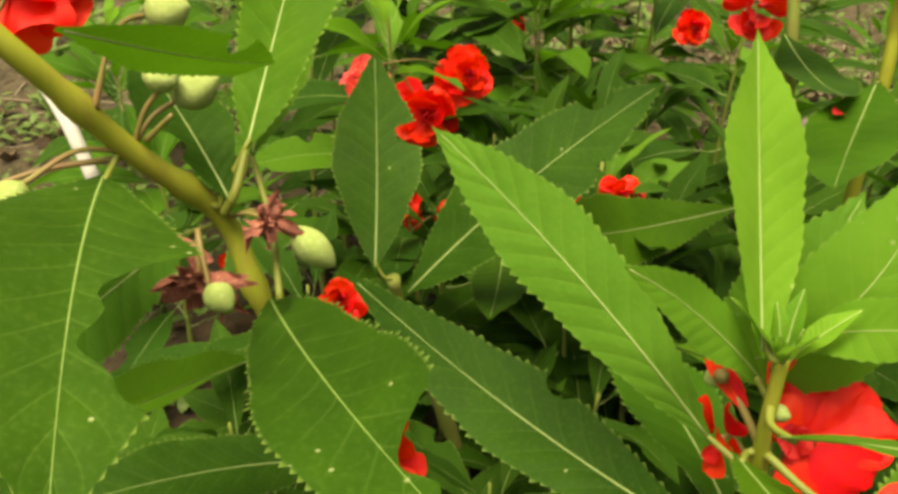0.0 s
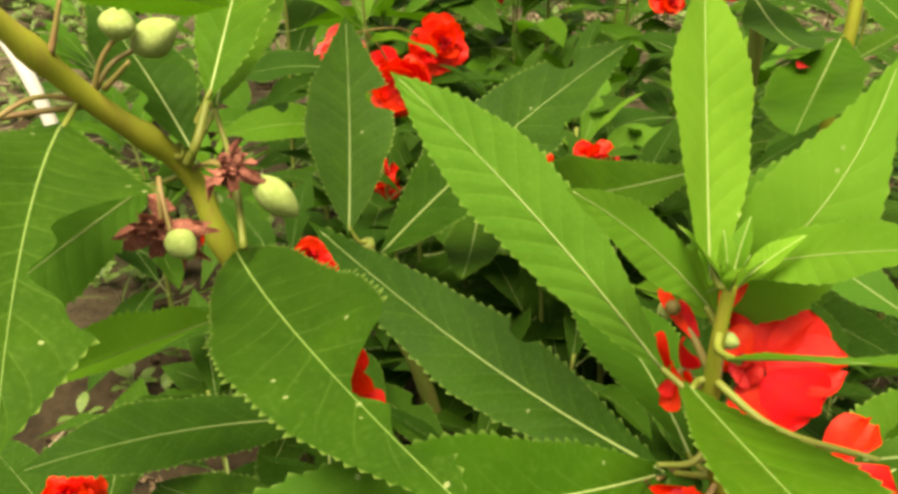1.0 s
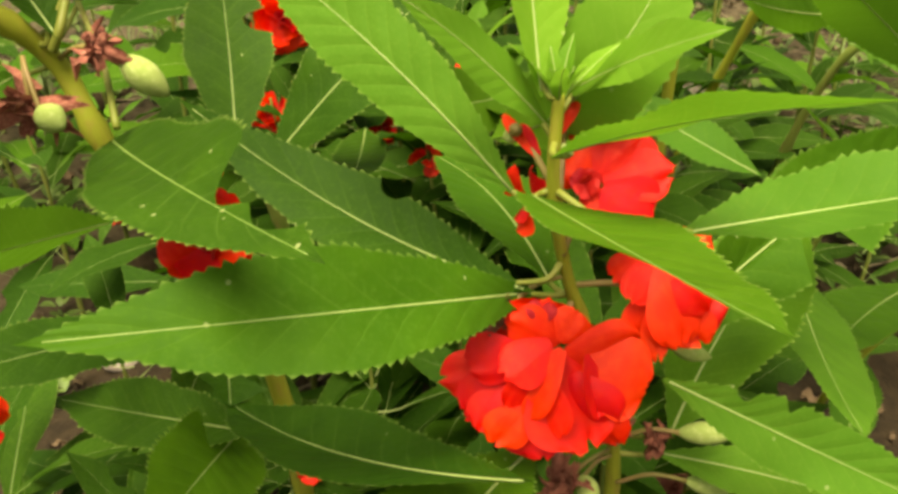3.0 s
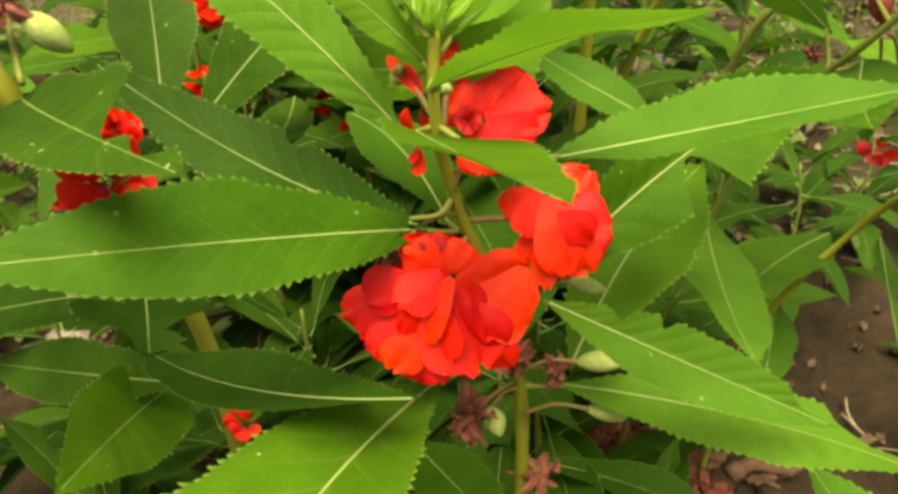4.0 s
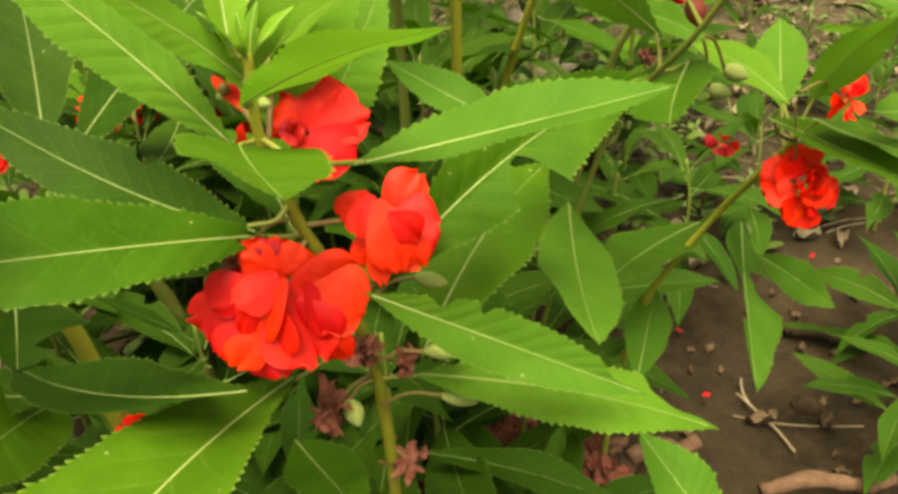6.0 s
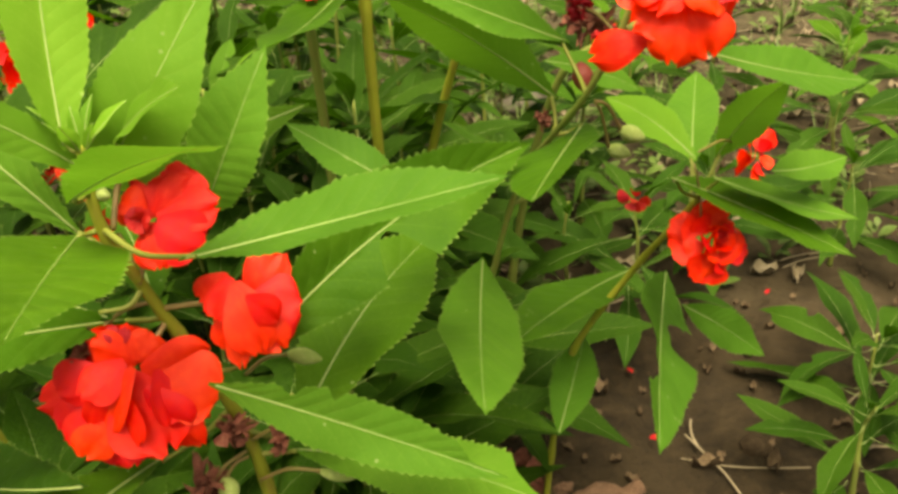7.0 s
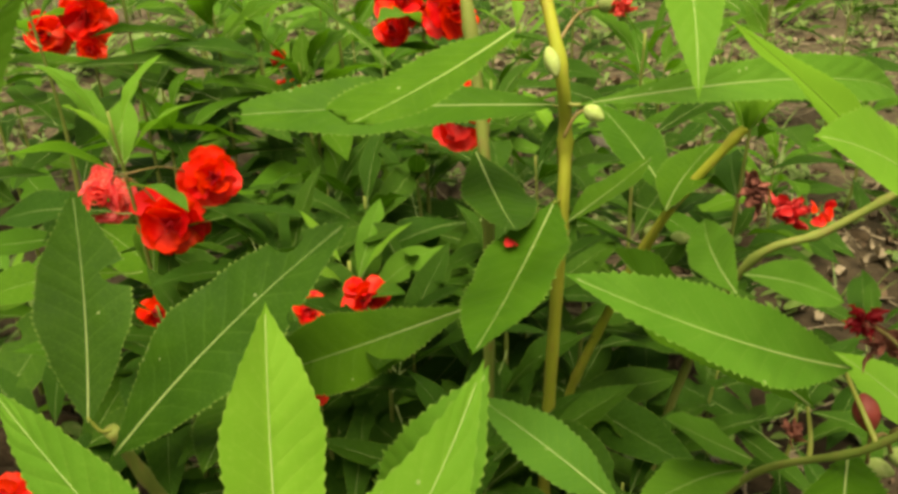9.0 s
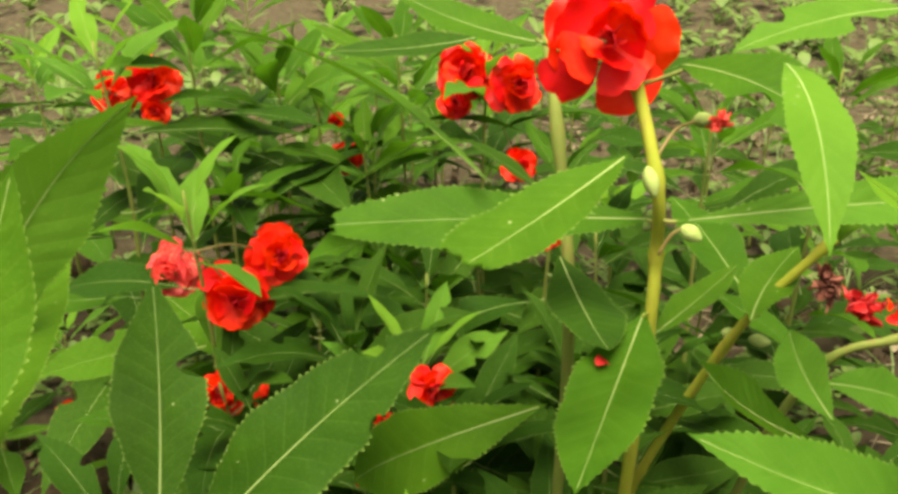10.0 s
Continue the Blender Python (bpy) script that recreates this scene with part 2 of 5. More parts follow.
STRAW = plain_material("straw_dry", (0.150, 0.120, 0.070), (0.230, 0.190, 0.130), 90, 0.75, 0.3, thin=0.1, stretch=(1, 1, 0.2))
DEBRIS = plain_material("debris_tan", (0.085, 0.045, 0.028), (0.190, 0.115, 0.075), 120, 0.9, 0.9, 0.003, spec=0.1, c=(0.26, 0.18, 0.12))
HUSK = plain_material("dead_leaf", (0.055, 0.034, 0.018), (0.110, 0.075, 0.042), 55, 0.85, 0.6, 0.001, thin=0.1, c=(0.15, 0.11, 0.065))
WEED = plain_material("weed_green", (0.055, 0.110, 0.019), (0.099, 0.165, 0.033), 30, 0.55, 0.3, thin=0.3, c=(0.165, 0.187, 0.066))
PALE = plain_material("bract_white", (0.496, 0.496, 0.440), (0.592, 0.584, 0.544), 80, 0.7, 0.3, thin=0.2)

# ---- helpers for meshes ----
STEMS = {}


def mesh_from(name, verts, faces, material, uvs=None, smooth=True):
    me = bpy.data.meshes.new(name)
    me.from_pydata([tuple(v) for v in verts], [], faces)
    me.materials.append(material)
    if uvs is not None:
        lay = me.uv_layers.new(name="UVMap")
        for lp in me.loops:
            lay.data[lp.index].uv = uvs[lp.vertex_index]
    me.polygons.foreach_set("use_smooth", [smooth] * len(me.polygons))
    me.update()
    return me


def child(name, me, parent, label=""):
    ob = new(name, me)
    ob.parent = parent
    if label:
        tagged(ob, label=label)
    return ob


def plant(name, at, label, category="plant", group="balsam plants in the bed"):
    e = new(name)
    e.location = at
    e.empty_display_size = 0.02
    tagged(e, label, category, group)
    STEMS[e.name] = []
    return e


def smooth_line(pts, steps=6):
    pts = [Vector(p) for p in pts]
    ext = [pts[0] * 2 - pts[1], *pts, pts[-1] * 2 - pts[-2]]
    out = []
    for i in range(1, len(ext) - 2):
        a, b, c, d = ext[i - 1 : i + 3]
        for k in range(steps):
            t = k / steps
            out.append(0.5 * (2 * b + (c - a) * t + (2 * a - 5 * b + 4 * c - d) * t * t + (3 * b - a - 3 * c + d) * t**3))
    out.append(pts[-1])
    return out


def tube(verts, faces, line, radii, sides=10):
    """Adds a capped round tube along a line."""
    first = len(verts)
    n = len(line)
    side = None
    for i, p in enumerate(line):
        d = (line[min(i + 1, n - 1)] - line[max(i - 1, 0)]).normalized()
        if side is None:
            side = d.orthogonal().normalized()
        side = (side - d * side.dot(d)).normalized()
        up = d.cross(side)
        for k in range(sides):
            a = 2 * math.pi * k / sides
            verts.append(p + (side * math.cos(a) + up * math.sin(a)) * radii[i])
    for i in range(n - 1):
        for k in range(sides):
            q = first + i * sides
            faces.append((q + k, q + (k + 1) % sides, q + sides + (k + 1) % sides, q + sides + k))
    faces.append(tuple(first + k for k in reversed(range(sides))))
    faces.append(tuple(first + (n - 1) * sides + k for k in range(sides)))


def stem(p, pts, r0, r1, material=None, swell=0.35, every=0.035, name="stem", label=""):
    """A juicy stem through points, thinning from r0 to r1, swollen at its joints."""
    o = p.location
    line = smooth_line([Vector(q) - o for q in pts], 8)
    STEMS[p.name].append([q + o for q in line])
    length = [0.0]
    for a, b in zip(line, line[1:]):
        length.append(length[-1] + (b - a).length)
    radii = []
    for s in length:
        t = s / length[-1]
        ph = (s % every) / every
        radii.append((r0 + (r1 - r0) * t) * (1 + swell * math.exp(-((min(ph, 1 - ph) * every / 0.0035) ** 2))))
    verts, faces = [], []
    tube(verts, faces, line, radii, 12)
    return child(name, mesh_from(name, verts, faces, material or STEM), p, label)


def nearest_on_stem(p, q):
    best = None
    for line in STEMS[p.name]:
        for a in line:
            if best is None or (a - q).length < (best - q).length:
                best = a
    return best


def blade(length, width, sag, side, fold, teeth, wave, seed, bites=(), holes=(), tip=0.0, tooth=0.10, curl=0.0, cut=1.0):
    """A serrated lance-shaped blade along +y, face up +z: verts, faces, uvs and the midrib's line."""
    rng = random.Random(seed)
    rows = [0.0, 0.02, 0.04]
    for k in range(teeth):
        a = 0.06 + 0.90 * k / teeth
        step = 0.90 / teeth
        rows += [a + rng.uniform(-0.08, 0.08) * step, a + (0.74 + rng.uniform(-0.12, 0.10)) * step]
    rows += [0.962, 0.985, 1.0]
    if cut < 1:
        rows = [s for s in rows if s < cut]
    cols = (-1, -0.93, -0.7, -0.42, -0.16, 0, 0.16, 0.42, 0.7, 0.93, 1)
    peak = (0.5102**1.25) * (0.4898**1.2)
    ph = [rng.uniform(0, 6.28) for _ in range(4)]
    verts, uvs, mids = [], [], []
    for i, s in enumerate(rows):
        prof = max(s, 1e-6) ** 1.25 * max(1 - s, 1e-6) ** 1.2 / peak
        half = width / 2 * prof * (1 + 0.045 * math.sin(ph[3] + 9 * s) + 0.025 * math.sin(ph[1] + 24 * s)) + 0.0004 * (1 - s)
        is_tip = 3 <= i < len(rows) - 3 and (i - 3) % 2 == 1
        arch = 4 * s * (1 - s)
        mid = Vector((side * length * arch, length * s, sag * length * arch - tip * length * s**4))
        mids.append(mid)
        for c in cols:
            lim = 1.0
            for s0, sgn, reach, rad in bites:
                if c * sgn > 0 and abs(s - s0) < rad:
                    ragged = 1 + 0.12 * math.sin(41 * s + seed)
                    lim = min(lim, 1 - reach * ragged * math.sqrt(1 - ((s - s0) / rad) ** 2))
            lim = max(lim, 0.03)
            w = c * lim
            h = half
            if abs(c) == 1 and is_tip and lim > 0.99:
                h = half + min(tooth * width * 0.5, 0.0015) * (0.5 + 0.5 * prof) * rng.uniform(0.25, 1.35)
            x = w * h
            lift = fold * abs(x) - curl * abs(w) ** 3 * half
            lift += wave * width * abs(w) ** 1.5 * math.sin(ph[0 if c < 0 else 1] + s * 11 + 0.6 * math.sin(ph[2] + 5 * s)) * prof
            back = 0.0
            if cut < 1 and i == len(rows) - 1:
                back = -0.05 * length * (0.5 + 0.5 * math.sin(7 * c + seed))
            verts.append(mid + Vector((x, back, lift)))
            uvs.append((s, 0.5 + 0.5 * w * (1.10 if h > half else 1.0)))
    nc = len(cols)
    faces = []
    for i in range(len(rows) - 1):
        for k in range(nc - 1):
            s, v = (rows[i] + rows[i + 1]) / 2, (cols[k] + cols[k + 1]) / 2
            if any(((s - hs) * length) ** 2 + ((v - hv) * width / 2) ** 2 < hr * hr for hs, hv, hr in holes):
                continue
            faces.append((i * nc + k, i * nc + k + 1, (i + 1) * nc + k + 1, (i + 1) * nc + k))
    return verts, faces, uvs, mids


def rib_mesh(name, mids, r0, material, lead=None):
    """The raised midrib on both faces, with its stalk running back to the stem."""
    verts, faces = [], []
    line = [m.copy() for m in mids[1:-1:2]]
    if lead is not None:
        n = max(2, int((lead - line[0]).length / 0.006) + 1)
        sagp = Vector((0, 0, -0.08 * (lead - line[0]).length))
        line = [lead.lerp(line[0], k / n) + sagp * (4 * (k / n) * (1 - k / n)) for k in range(n)] + line
    count = len(line)
    radii = [max(r0 * (1 - i / count) ** 1.05, 0.00009) for i in range(count)]
    tube(verts, faces, line, radii, 6)
    return mesh_from(name, verts, faces, material)


SEED = [100]


def leaf(p, base, tip, width, roll=0.0, sag=0.0, side=0.0, fold=0.2, material=None, bites=(), holes=(), wave=0.05, joined=0.03, label="", rib=None, curl=0.04, cut=1.0):
    """A leaf of plant p from its base to its tip; roll turns it about its own line (0: face up)."""
    SEED[0] += 1
    b, t = Vector(base), Vector(tip)
    a = t - b
    length = a.length
    a.normalize()
    up = Vector((0, 0, 1)) - a * a.z
    up.normalize()
    right = a.cross(up)
    r = radians(roll)
    nrm = up * math.cos(r) + right * math.sin(r)
    right = a.cross(nrm)
    m = Matrix((right, a, nrm)).transposed().to_4x4()
    m.translation = b - p.location
    verts, faces, uvs, mids = blade(length, width, sag, side, fold, max(12, int(length * 350)), wave, SEED[0], bites, holes, tooth=0.06 if material is YOUNG else 0.10, curl=curl, cut=cut)
    ob = child("leaf", mesh_from("leaf", verts, faces, material or MATURE, uvs), p, label)
    ob.matrix_local = m
    lead = None
    near = nearest_on_stem(p, b)
    if near is not None and (near - b).length < joined:
        lead = m.inverted() @ (near - p.location)
    child("midrib", rib_mesh("midrib", mids, 0.0065 * width + 0.00017, rib or RIB), ob)
    if lead is not None and lead.length > 0.003:
        v, f = [], []
        up = m.to_3x3().inverted() @ Vector((0, 0, 0.10 * lead.length))
        line = smooth_line([lead, lead * 0.5 - up, Vector((0, 0.004, 0))], 5)
        tube(v, f, line, [0.0009 - 0.0003 * k / 10 for k in range(11)], 8)
        child("leaf_stalk", mesh_from("leaf_stalk", v, f, STALK_GREEN), ob)
    return ob


# shared leaves for the plants further off
def shared_leaf(k, material, **kw):
    verts, faces, uvs, mids = blade(1.0, kw.get("width", 0.27), kw.get("sag", 0.05), kw.get("side", 0.0), kw.get("fold", 0.2), 18, 0.06, 900 + k, kw.get("bites", ()), kw.get("holes", ()))
    return mesh_from("leaf", verts, faces, material, uvs), rib_mesh("midrib", mids, 0.0042, RIB, Vector((0, -0.12, -0.02)))


POOL = {}
for tone_name, tone_mat in (("dark", DARK), ("mature", MATURE), ("mid", MID), ("young", YOUNG)):
    POOL[tone_name] = [
        shared_leaf(1, tone_mat, sag=0.06, side=0.02),
        shared_leaf(2, tone_mat, sag=0.10, fold=0.3, bites=((0.62, 1, 0.55, 0.09),)),
        shared_leaf(3, tone_mat, sag=0.03, side=-0.02, width=0.24),
        shared_leaf(4, tone_mat, sag=0.12, width=0.3, bites=((0.9, -1, 0.8, 0.1), (0.5, 1, 0.4, 0.05))),
    ]


def pool_leaf(p, base, direction, length, roll, tone, rng):
    a = Vector(direction).normalized()
    up = Vector((0, 0, 1)) - a * a.z
    if up.length < 1e-3:
        up = Vector((1, 0, 0))
    up.normalize()
    right = a.cross(up)
    r = radians(roll)
    nrm = up * math.cos(r) + right * math.sin(r)
    right = a.cross(nrm)
    m = Matrix((right, a, nrm)).transposed().to_4x4()
    m.translation = Vector(base) - p.location
    blade_me, rib_me = rng.choice(POOL[tone])
    ob = child("leaf", blade_me, p)
    ob.matrix_local = m @ Matrix.Diagonal((length, length, length, 1))
    child("midrib", rib_me, ob)
    return ob


# petals shared by all flowers
def petal_mesh(k, material):
    """A broad, rounded, softly cupped petal with a shallow notch, along +y, its face towards -z."""
    rng = random.Random(40 + k)
    nu, nv = 10, 11
    verts, uvs, faces = [], [], []
    ph = [rng.uniform(0, 6.28) for _ in range(4)]
    notch = rng.uniform(0.03, 0.13)
    tipped = (0.12, -0.16, 0.02, -0.30, -0.08, 0.24)[k]
    cup = (0.20, -0.22, 0.06, -0.34, -0.10, 0.30)[k]
    for i in range(nu):
        u = i / (nu - 1)
        grow = math.sin(0.5 * math.pi * min(1, (u + 0.03) / 0.72)) ** 0.8
        w = 0.60 * grow * math.sqrt(max(0.0, 1 - (max(0.0, u - 0.62) / 0.62) ** 2))
        for j in range(nv):
            v = -1 + 2 * j / (nv - 1)
            top = 1 - notch * math.exp(-((v / 0.25) ** 2)) * u**3 - 0.20 * v * v * u * u
            z = tipped * u**2.2 + cup * w * v * v * (0.4 + u) - 0.10 * math.sin(math.pi * u)
            z += 0.035 * u * u * math.sin(3.4 * v + ph[0]) + 0.035 * u**3 * math.sin(6.5 * v + ph[1])
            verts.append((v * w, u * top, -z))
            uvs.append((u, 0.5 + v / 2))
    for i in range(nu - 1):
        for j in range(nv - 1):
            q = i * nv + j
            faces.append((q, q + 1, q + nv + 1, q + nv))
    return mesh_from("petal", verts, faces, material, uvs)


PETALS = {m.name: [petal_mesh(k, m) for k in range(6)] for m in (PETAL, PETAL_PINK, PETAL_DARK)}


OPEN = ((7, 95, 1.0, 0.26, 0.30), (7, 74, 0.95, 0.17, 0.21), (6, 50, 0.85, 0.08, 0.12), (4, 25, 0.6, 0.0, 0.03))
DOME = ((8, 138, 0.80, 0.38, 0.32), (9, 116, 0.86, 0.46, 0.16), (8, 96, 0.80, 0.38, 0.06), (7, 76, 0.72, 0.22, 0.02), (6, 50, 0.58, 0.10, 0.02), (5, 20, 0.44, 0.03, 0.04))


def flower(p, at, facing, radius, seed=0, layers=OPEN, material=None, stalk_to=None, name="flower", label="", jitter=17, front=(), bulge=0.22):
    """A double flower: rings of notched petals (count, tilt, size, distance out, depth back) round a short heart."""
    rng = random.Random(seed)
    n = Vector(facing).normalized()
    c = Vector(at) - p.location
    verts, faces = [], []
    line = [c - n * radius * 0.6, c - n * radius * 0.36, c - n * radius * 0.22]
    rad = [radius * 0.05, radius * 0.09, radius * 0.02]
    if stalk_to is None:
        line, rad = [c - n * radius * 0.34, c - n * radius * 0.28, c - n * radius * 0.22], [radius * 0.02, radius * 0.04, radius * 0.01]
    if stalk_to is not None:
        s = Vector(stalk_to) - p.location
        knee = (s + line[0]) / 2 + Vector((0, 0, 0.12 * (s - line[0]).length))
        path = smooth_line([s, knee, line[0]], 5)
        line = path[:-1] + line
        rad = [max(0.0005, radius * 0.03)] * (len(path) - 1) + rad
    tube(verts, faces, line, rad, 8)
    f = child(name, mesh_from(name, verts, faces, STALK), p, label)
    pool = PETALS[(material or PETAL).name]
    x0 = n.orthogonal().normalized()
    y0 = n.cross(x0)
    for ring, row in enumerate(layers):
        count, tilt, size = row[:3]
        out, back = row[3:] if len(row) > 3 else (max(0.0, 0.26 - 0.09 * ring), 0.30 - 0.09 * ring)
        off = rng.uniform(0, 6.28)
        for k in range(count):
            ph = off + 2 * math.pi * (k + rng.uniform(-0.28, 0.28)) / count
            th = radians(tilt + rng.uniform(-jitter, jitter))
            e = x0 * math.cos(ph) + y0 * math.sin(ph)
            d = n * math.cos(th) + e * math.sin(th)
            tx = n.cross(e).normalized()
            tx = (Matrix.Rotation(radians(rng.uniform(-2, 2) * jitter), 3, d) @ tx).normalized()
            tz = tx.cross(d)
            m = Matrix((tx, d, tz)).transposed().to_4x4()
            m.translation = c + (e * out - n * (back + rng.uniform(-0.05, 0.05))) * radius
            s = radius * size * rng.uniform(0.75, 1.15) * 0.80
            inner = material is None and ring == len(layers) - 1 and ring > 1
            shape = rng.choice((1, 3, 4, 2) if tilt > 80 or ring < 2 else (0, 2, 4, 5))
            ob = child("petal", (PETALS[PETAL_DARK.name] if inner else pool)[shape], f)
            ob.matrix_local = m @ Matrix.Diagonal((s * rng.uniform(0.9, 1.15), s, s, 1))
    up = (Vector((0, 0, 1)) - n * n.z).normalized()
    right = up.cross(n)
    for k, (x, y, turn, size) in enumerate(front):
        q = right * x + up * y
        dome = math.sqrt(max(0.05, 1 - 0.8 * q.length_squared))
        nn = (n * dome + q * 0.7).normalized()
        e = right * math.cos(radians(turn)) + up * math.sin(radians(turn))
        d = (e - nn * e.dot(nn)).normalized()
        d = (d + nn * rng.uniform(0.12, 0.34)).normalized()
        tx = Matrix.Rotation(radians(rng.uniform(-32, 32)), 3, d) @ nn.cross(d).normalized()
        m = Matrix((tx, d, tx.cross(d))).transposed().to_4x4()
        m.translation = c + (q + n * (bulge * dome + 0.024 * k)) * radius - d * 0.5 * size * radius
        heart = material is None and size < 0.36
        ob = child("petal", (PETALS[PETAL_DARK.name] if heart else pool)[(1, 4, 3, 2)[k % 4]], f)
        s = size * radius
        ob.matrix_local = m @ Matrix.Diagonal((s * rng.uniform(0.78, 0.98), s, s, 1))
    return f


def petal_sheet(length, width, seed, belly, cup, curl):
    """One broad petal along +y, its face to +z: a narrow claw, a rounded notched end, edges turned back and softly ruffled."""
    rng = random.Random(seed)
    nu, nv = 14, 13
    ph = [rng.uniform(0, 6.28) for _ in range(4)]
    notch, skew, lop = rng.uniform(0.02, 0.16), rng.uniform(-0.35, 0.35), rng.uniform(-0.18, 0.18)
    verts, uvs, faces = [], [], []
    for i in range(nu):
        u = i / (nu - 1)
        rise = min(1.0, 0.20 + 0.80 * math.sin(0.5 * math.pi * min(1, u / 0.66)))
        w = 0.5 * width * rise * max(0.03, 1 - (max(0.0, u - 0.58) / 0.44) ** 2.6) ** 0.5
        for j in range(nv):
            v = -1 + 2 * j / (nv - 1)
            reach = 1 - notch * math.exp(-(((v - skew) / 0.20) ** 2)) * u**3 - 0.05 * v * v * u * u
            reach += u**3 * (0.030 * math.sin(5.5 * v + ph[3]) + 0.018 * math.sin(11 * v + ph[1]))
            z = belly * length * math.sin(math.pi * min(1, u * 0.9)) - cup * w * v * v - curl * length * u**3
            z += width * (0.040 * u * math.sin(2.6 * v + ph[0] + 2 * u) + 0.030 * u * u * math.sin(6.5 * v + ph[1]))
            z -= 0.035 * width * u * math.exp(-(((v - skew) / 0.14) ** 2))
            verts.append((v * w * (1 + lop * v), length * u * reach, z))
            uvs.append((u, 0.5 + v / 2))
    for i in range(nu - 1):
        for j in range(nv - 1):
            q = i * nv + j
            faces.append((q, q + 1, q + nv + 1, q + nv))
    return verts, faces, uvs


def bloom(p, at, facing, unit, petals, seed, stalk_to, hearts=(), label=""):
    """A large double flower, petal by petal: each runs from a root to a tip (across, up, out, in units) and has a width and a twist."""
    rng = random.Random(seed)
    n = Vector(facing).normalized()
    up = (Vector((0, 0, 1)) - n * n.z).normalized()
    right = up.cross(n)
    c = Vector(at) - p.location

    def place(x, y, d):
        return c + (right * x + up * y + n * d) * unit

    s = Vector(stalk_to) - p.location
    back = place(0, 0, -45)
    line = smooth_line([s, (s + back) / 2 + Vector((0, 0, 0.1 * (s - back).length)), back, place(0, 0, -8)], 5)
    verts, faces = [], []
    tube(verts, faces, line, [0.0008] * (len(line) - 4) + [0.0011, 0.0016, 0.0014, 0.0006], 8)
    f = child("flower", mesh_from("flower", verts, faces, STALK), p, label)
    for group, material in ((petals, PETAL), (hearts, PETAL_DARK)):
        for rx, ry, rd, tx, ty, td, width, twist in group:
            a, b = place(rx, ry, rd), place(tx, ty, td)
            d = (b - a).normalized()
            face = (n - d * n.dot(d)).normalized()
            face = Matrix.Rotation(radians(twist), 3, d) @ face
            m = Matrix((d.cross(face), d, face)).transposed().to_4x4()
            m.translation = a
            v, q, uv = petal_sheet((b - a).length, width * unit, rng.randint(0, 9999), rng.uniform(0.02, 0.09), rng.uniform(-0.08, 0.30), rng.uniform(-0.06, 0.16))
            child("petal", mesh_from("petal", v, q, material, uv), f).matrix_local = m
    return f


def pod(p, base, tip, radius, stalk_to=None, material=None, name="seed_pod", label=""):
    """A downy spindle-shaped seed pod with faint seams, on its own thin stalk."""
    o = p.location
    b, t = Vector(base) - o, Vector(tip) - o
    d = (t - b)
    ln = d.length
    d.normalize()
    x = d.orthogonal().normalized()
    y = d.cross(x)
    verts, faces, sides, rings = [], [], 15, 13
    for i in range(rings):
        u = i / (rings - 1)
        r = radius * (math.sin(math.pi * min(1, u * 0.98 + 0.01)) ** 0.72) * (1.08 - 0.22 * u) + 0.0002
        for k in range(sides):
            a = 2 * math.pi * k / sides
            rr = r * (1 + 0.05 * math.cos(5 * a))
            verts.append(b + d * ln * u + (x * math.cos(a) + y * math.sin(a)) * rr)
    for i in range(rings - 1):
        for k in range(sides):
            q = i * sides
            faces.append((q + k, q + (k + 1) % sides, q + sides + (k + 1) % sides, q + sides + k))
    faces.append(tuple(reversed(range(sides))))
    faces.append(tuple((rings - 1) * sides + k for k in range(sides)))
    ob = child(name, mesh_from(name, verts, faces, material or POD), p, label)
    if stalk_to is not None:
        s = Vector(stalk_to) - o
        sv, sf = [], []
        mid = (s + b) / 2 + Vector((0, 0, 0.15 * (s - b).length))
        tube(sv, sf, smooth_line([s, mid, b + d * 0.0008], 5), [0.0006] * 10 + [0.0009], 7)
        child("stalk", mesh_from("stalk", sv, sf, STALK), ob)
    return ob


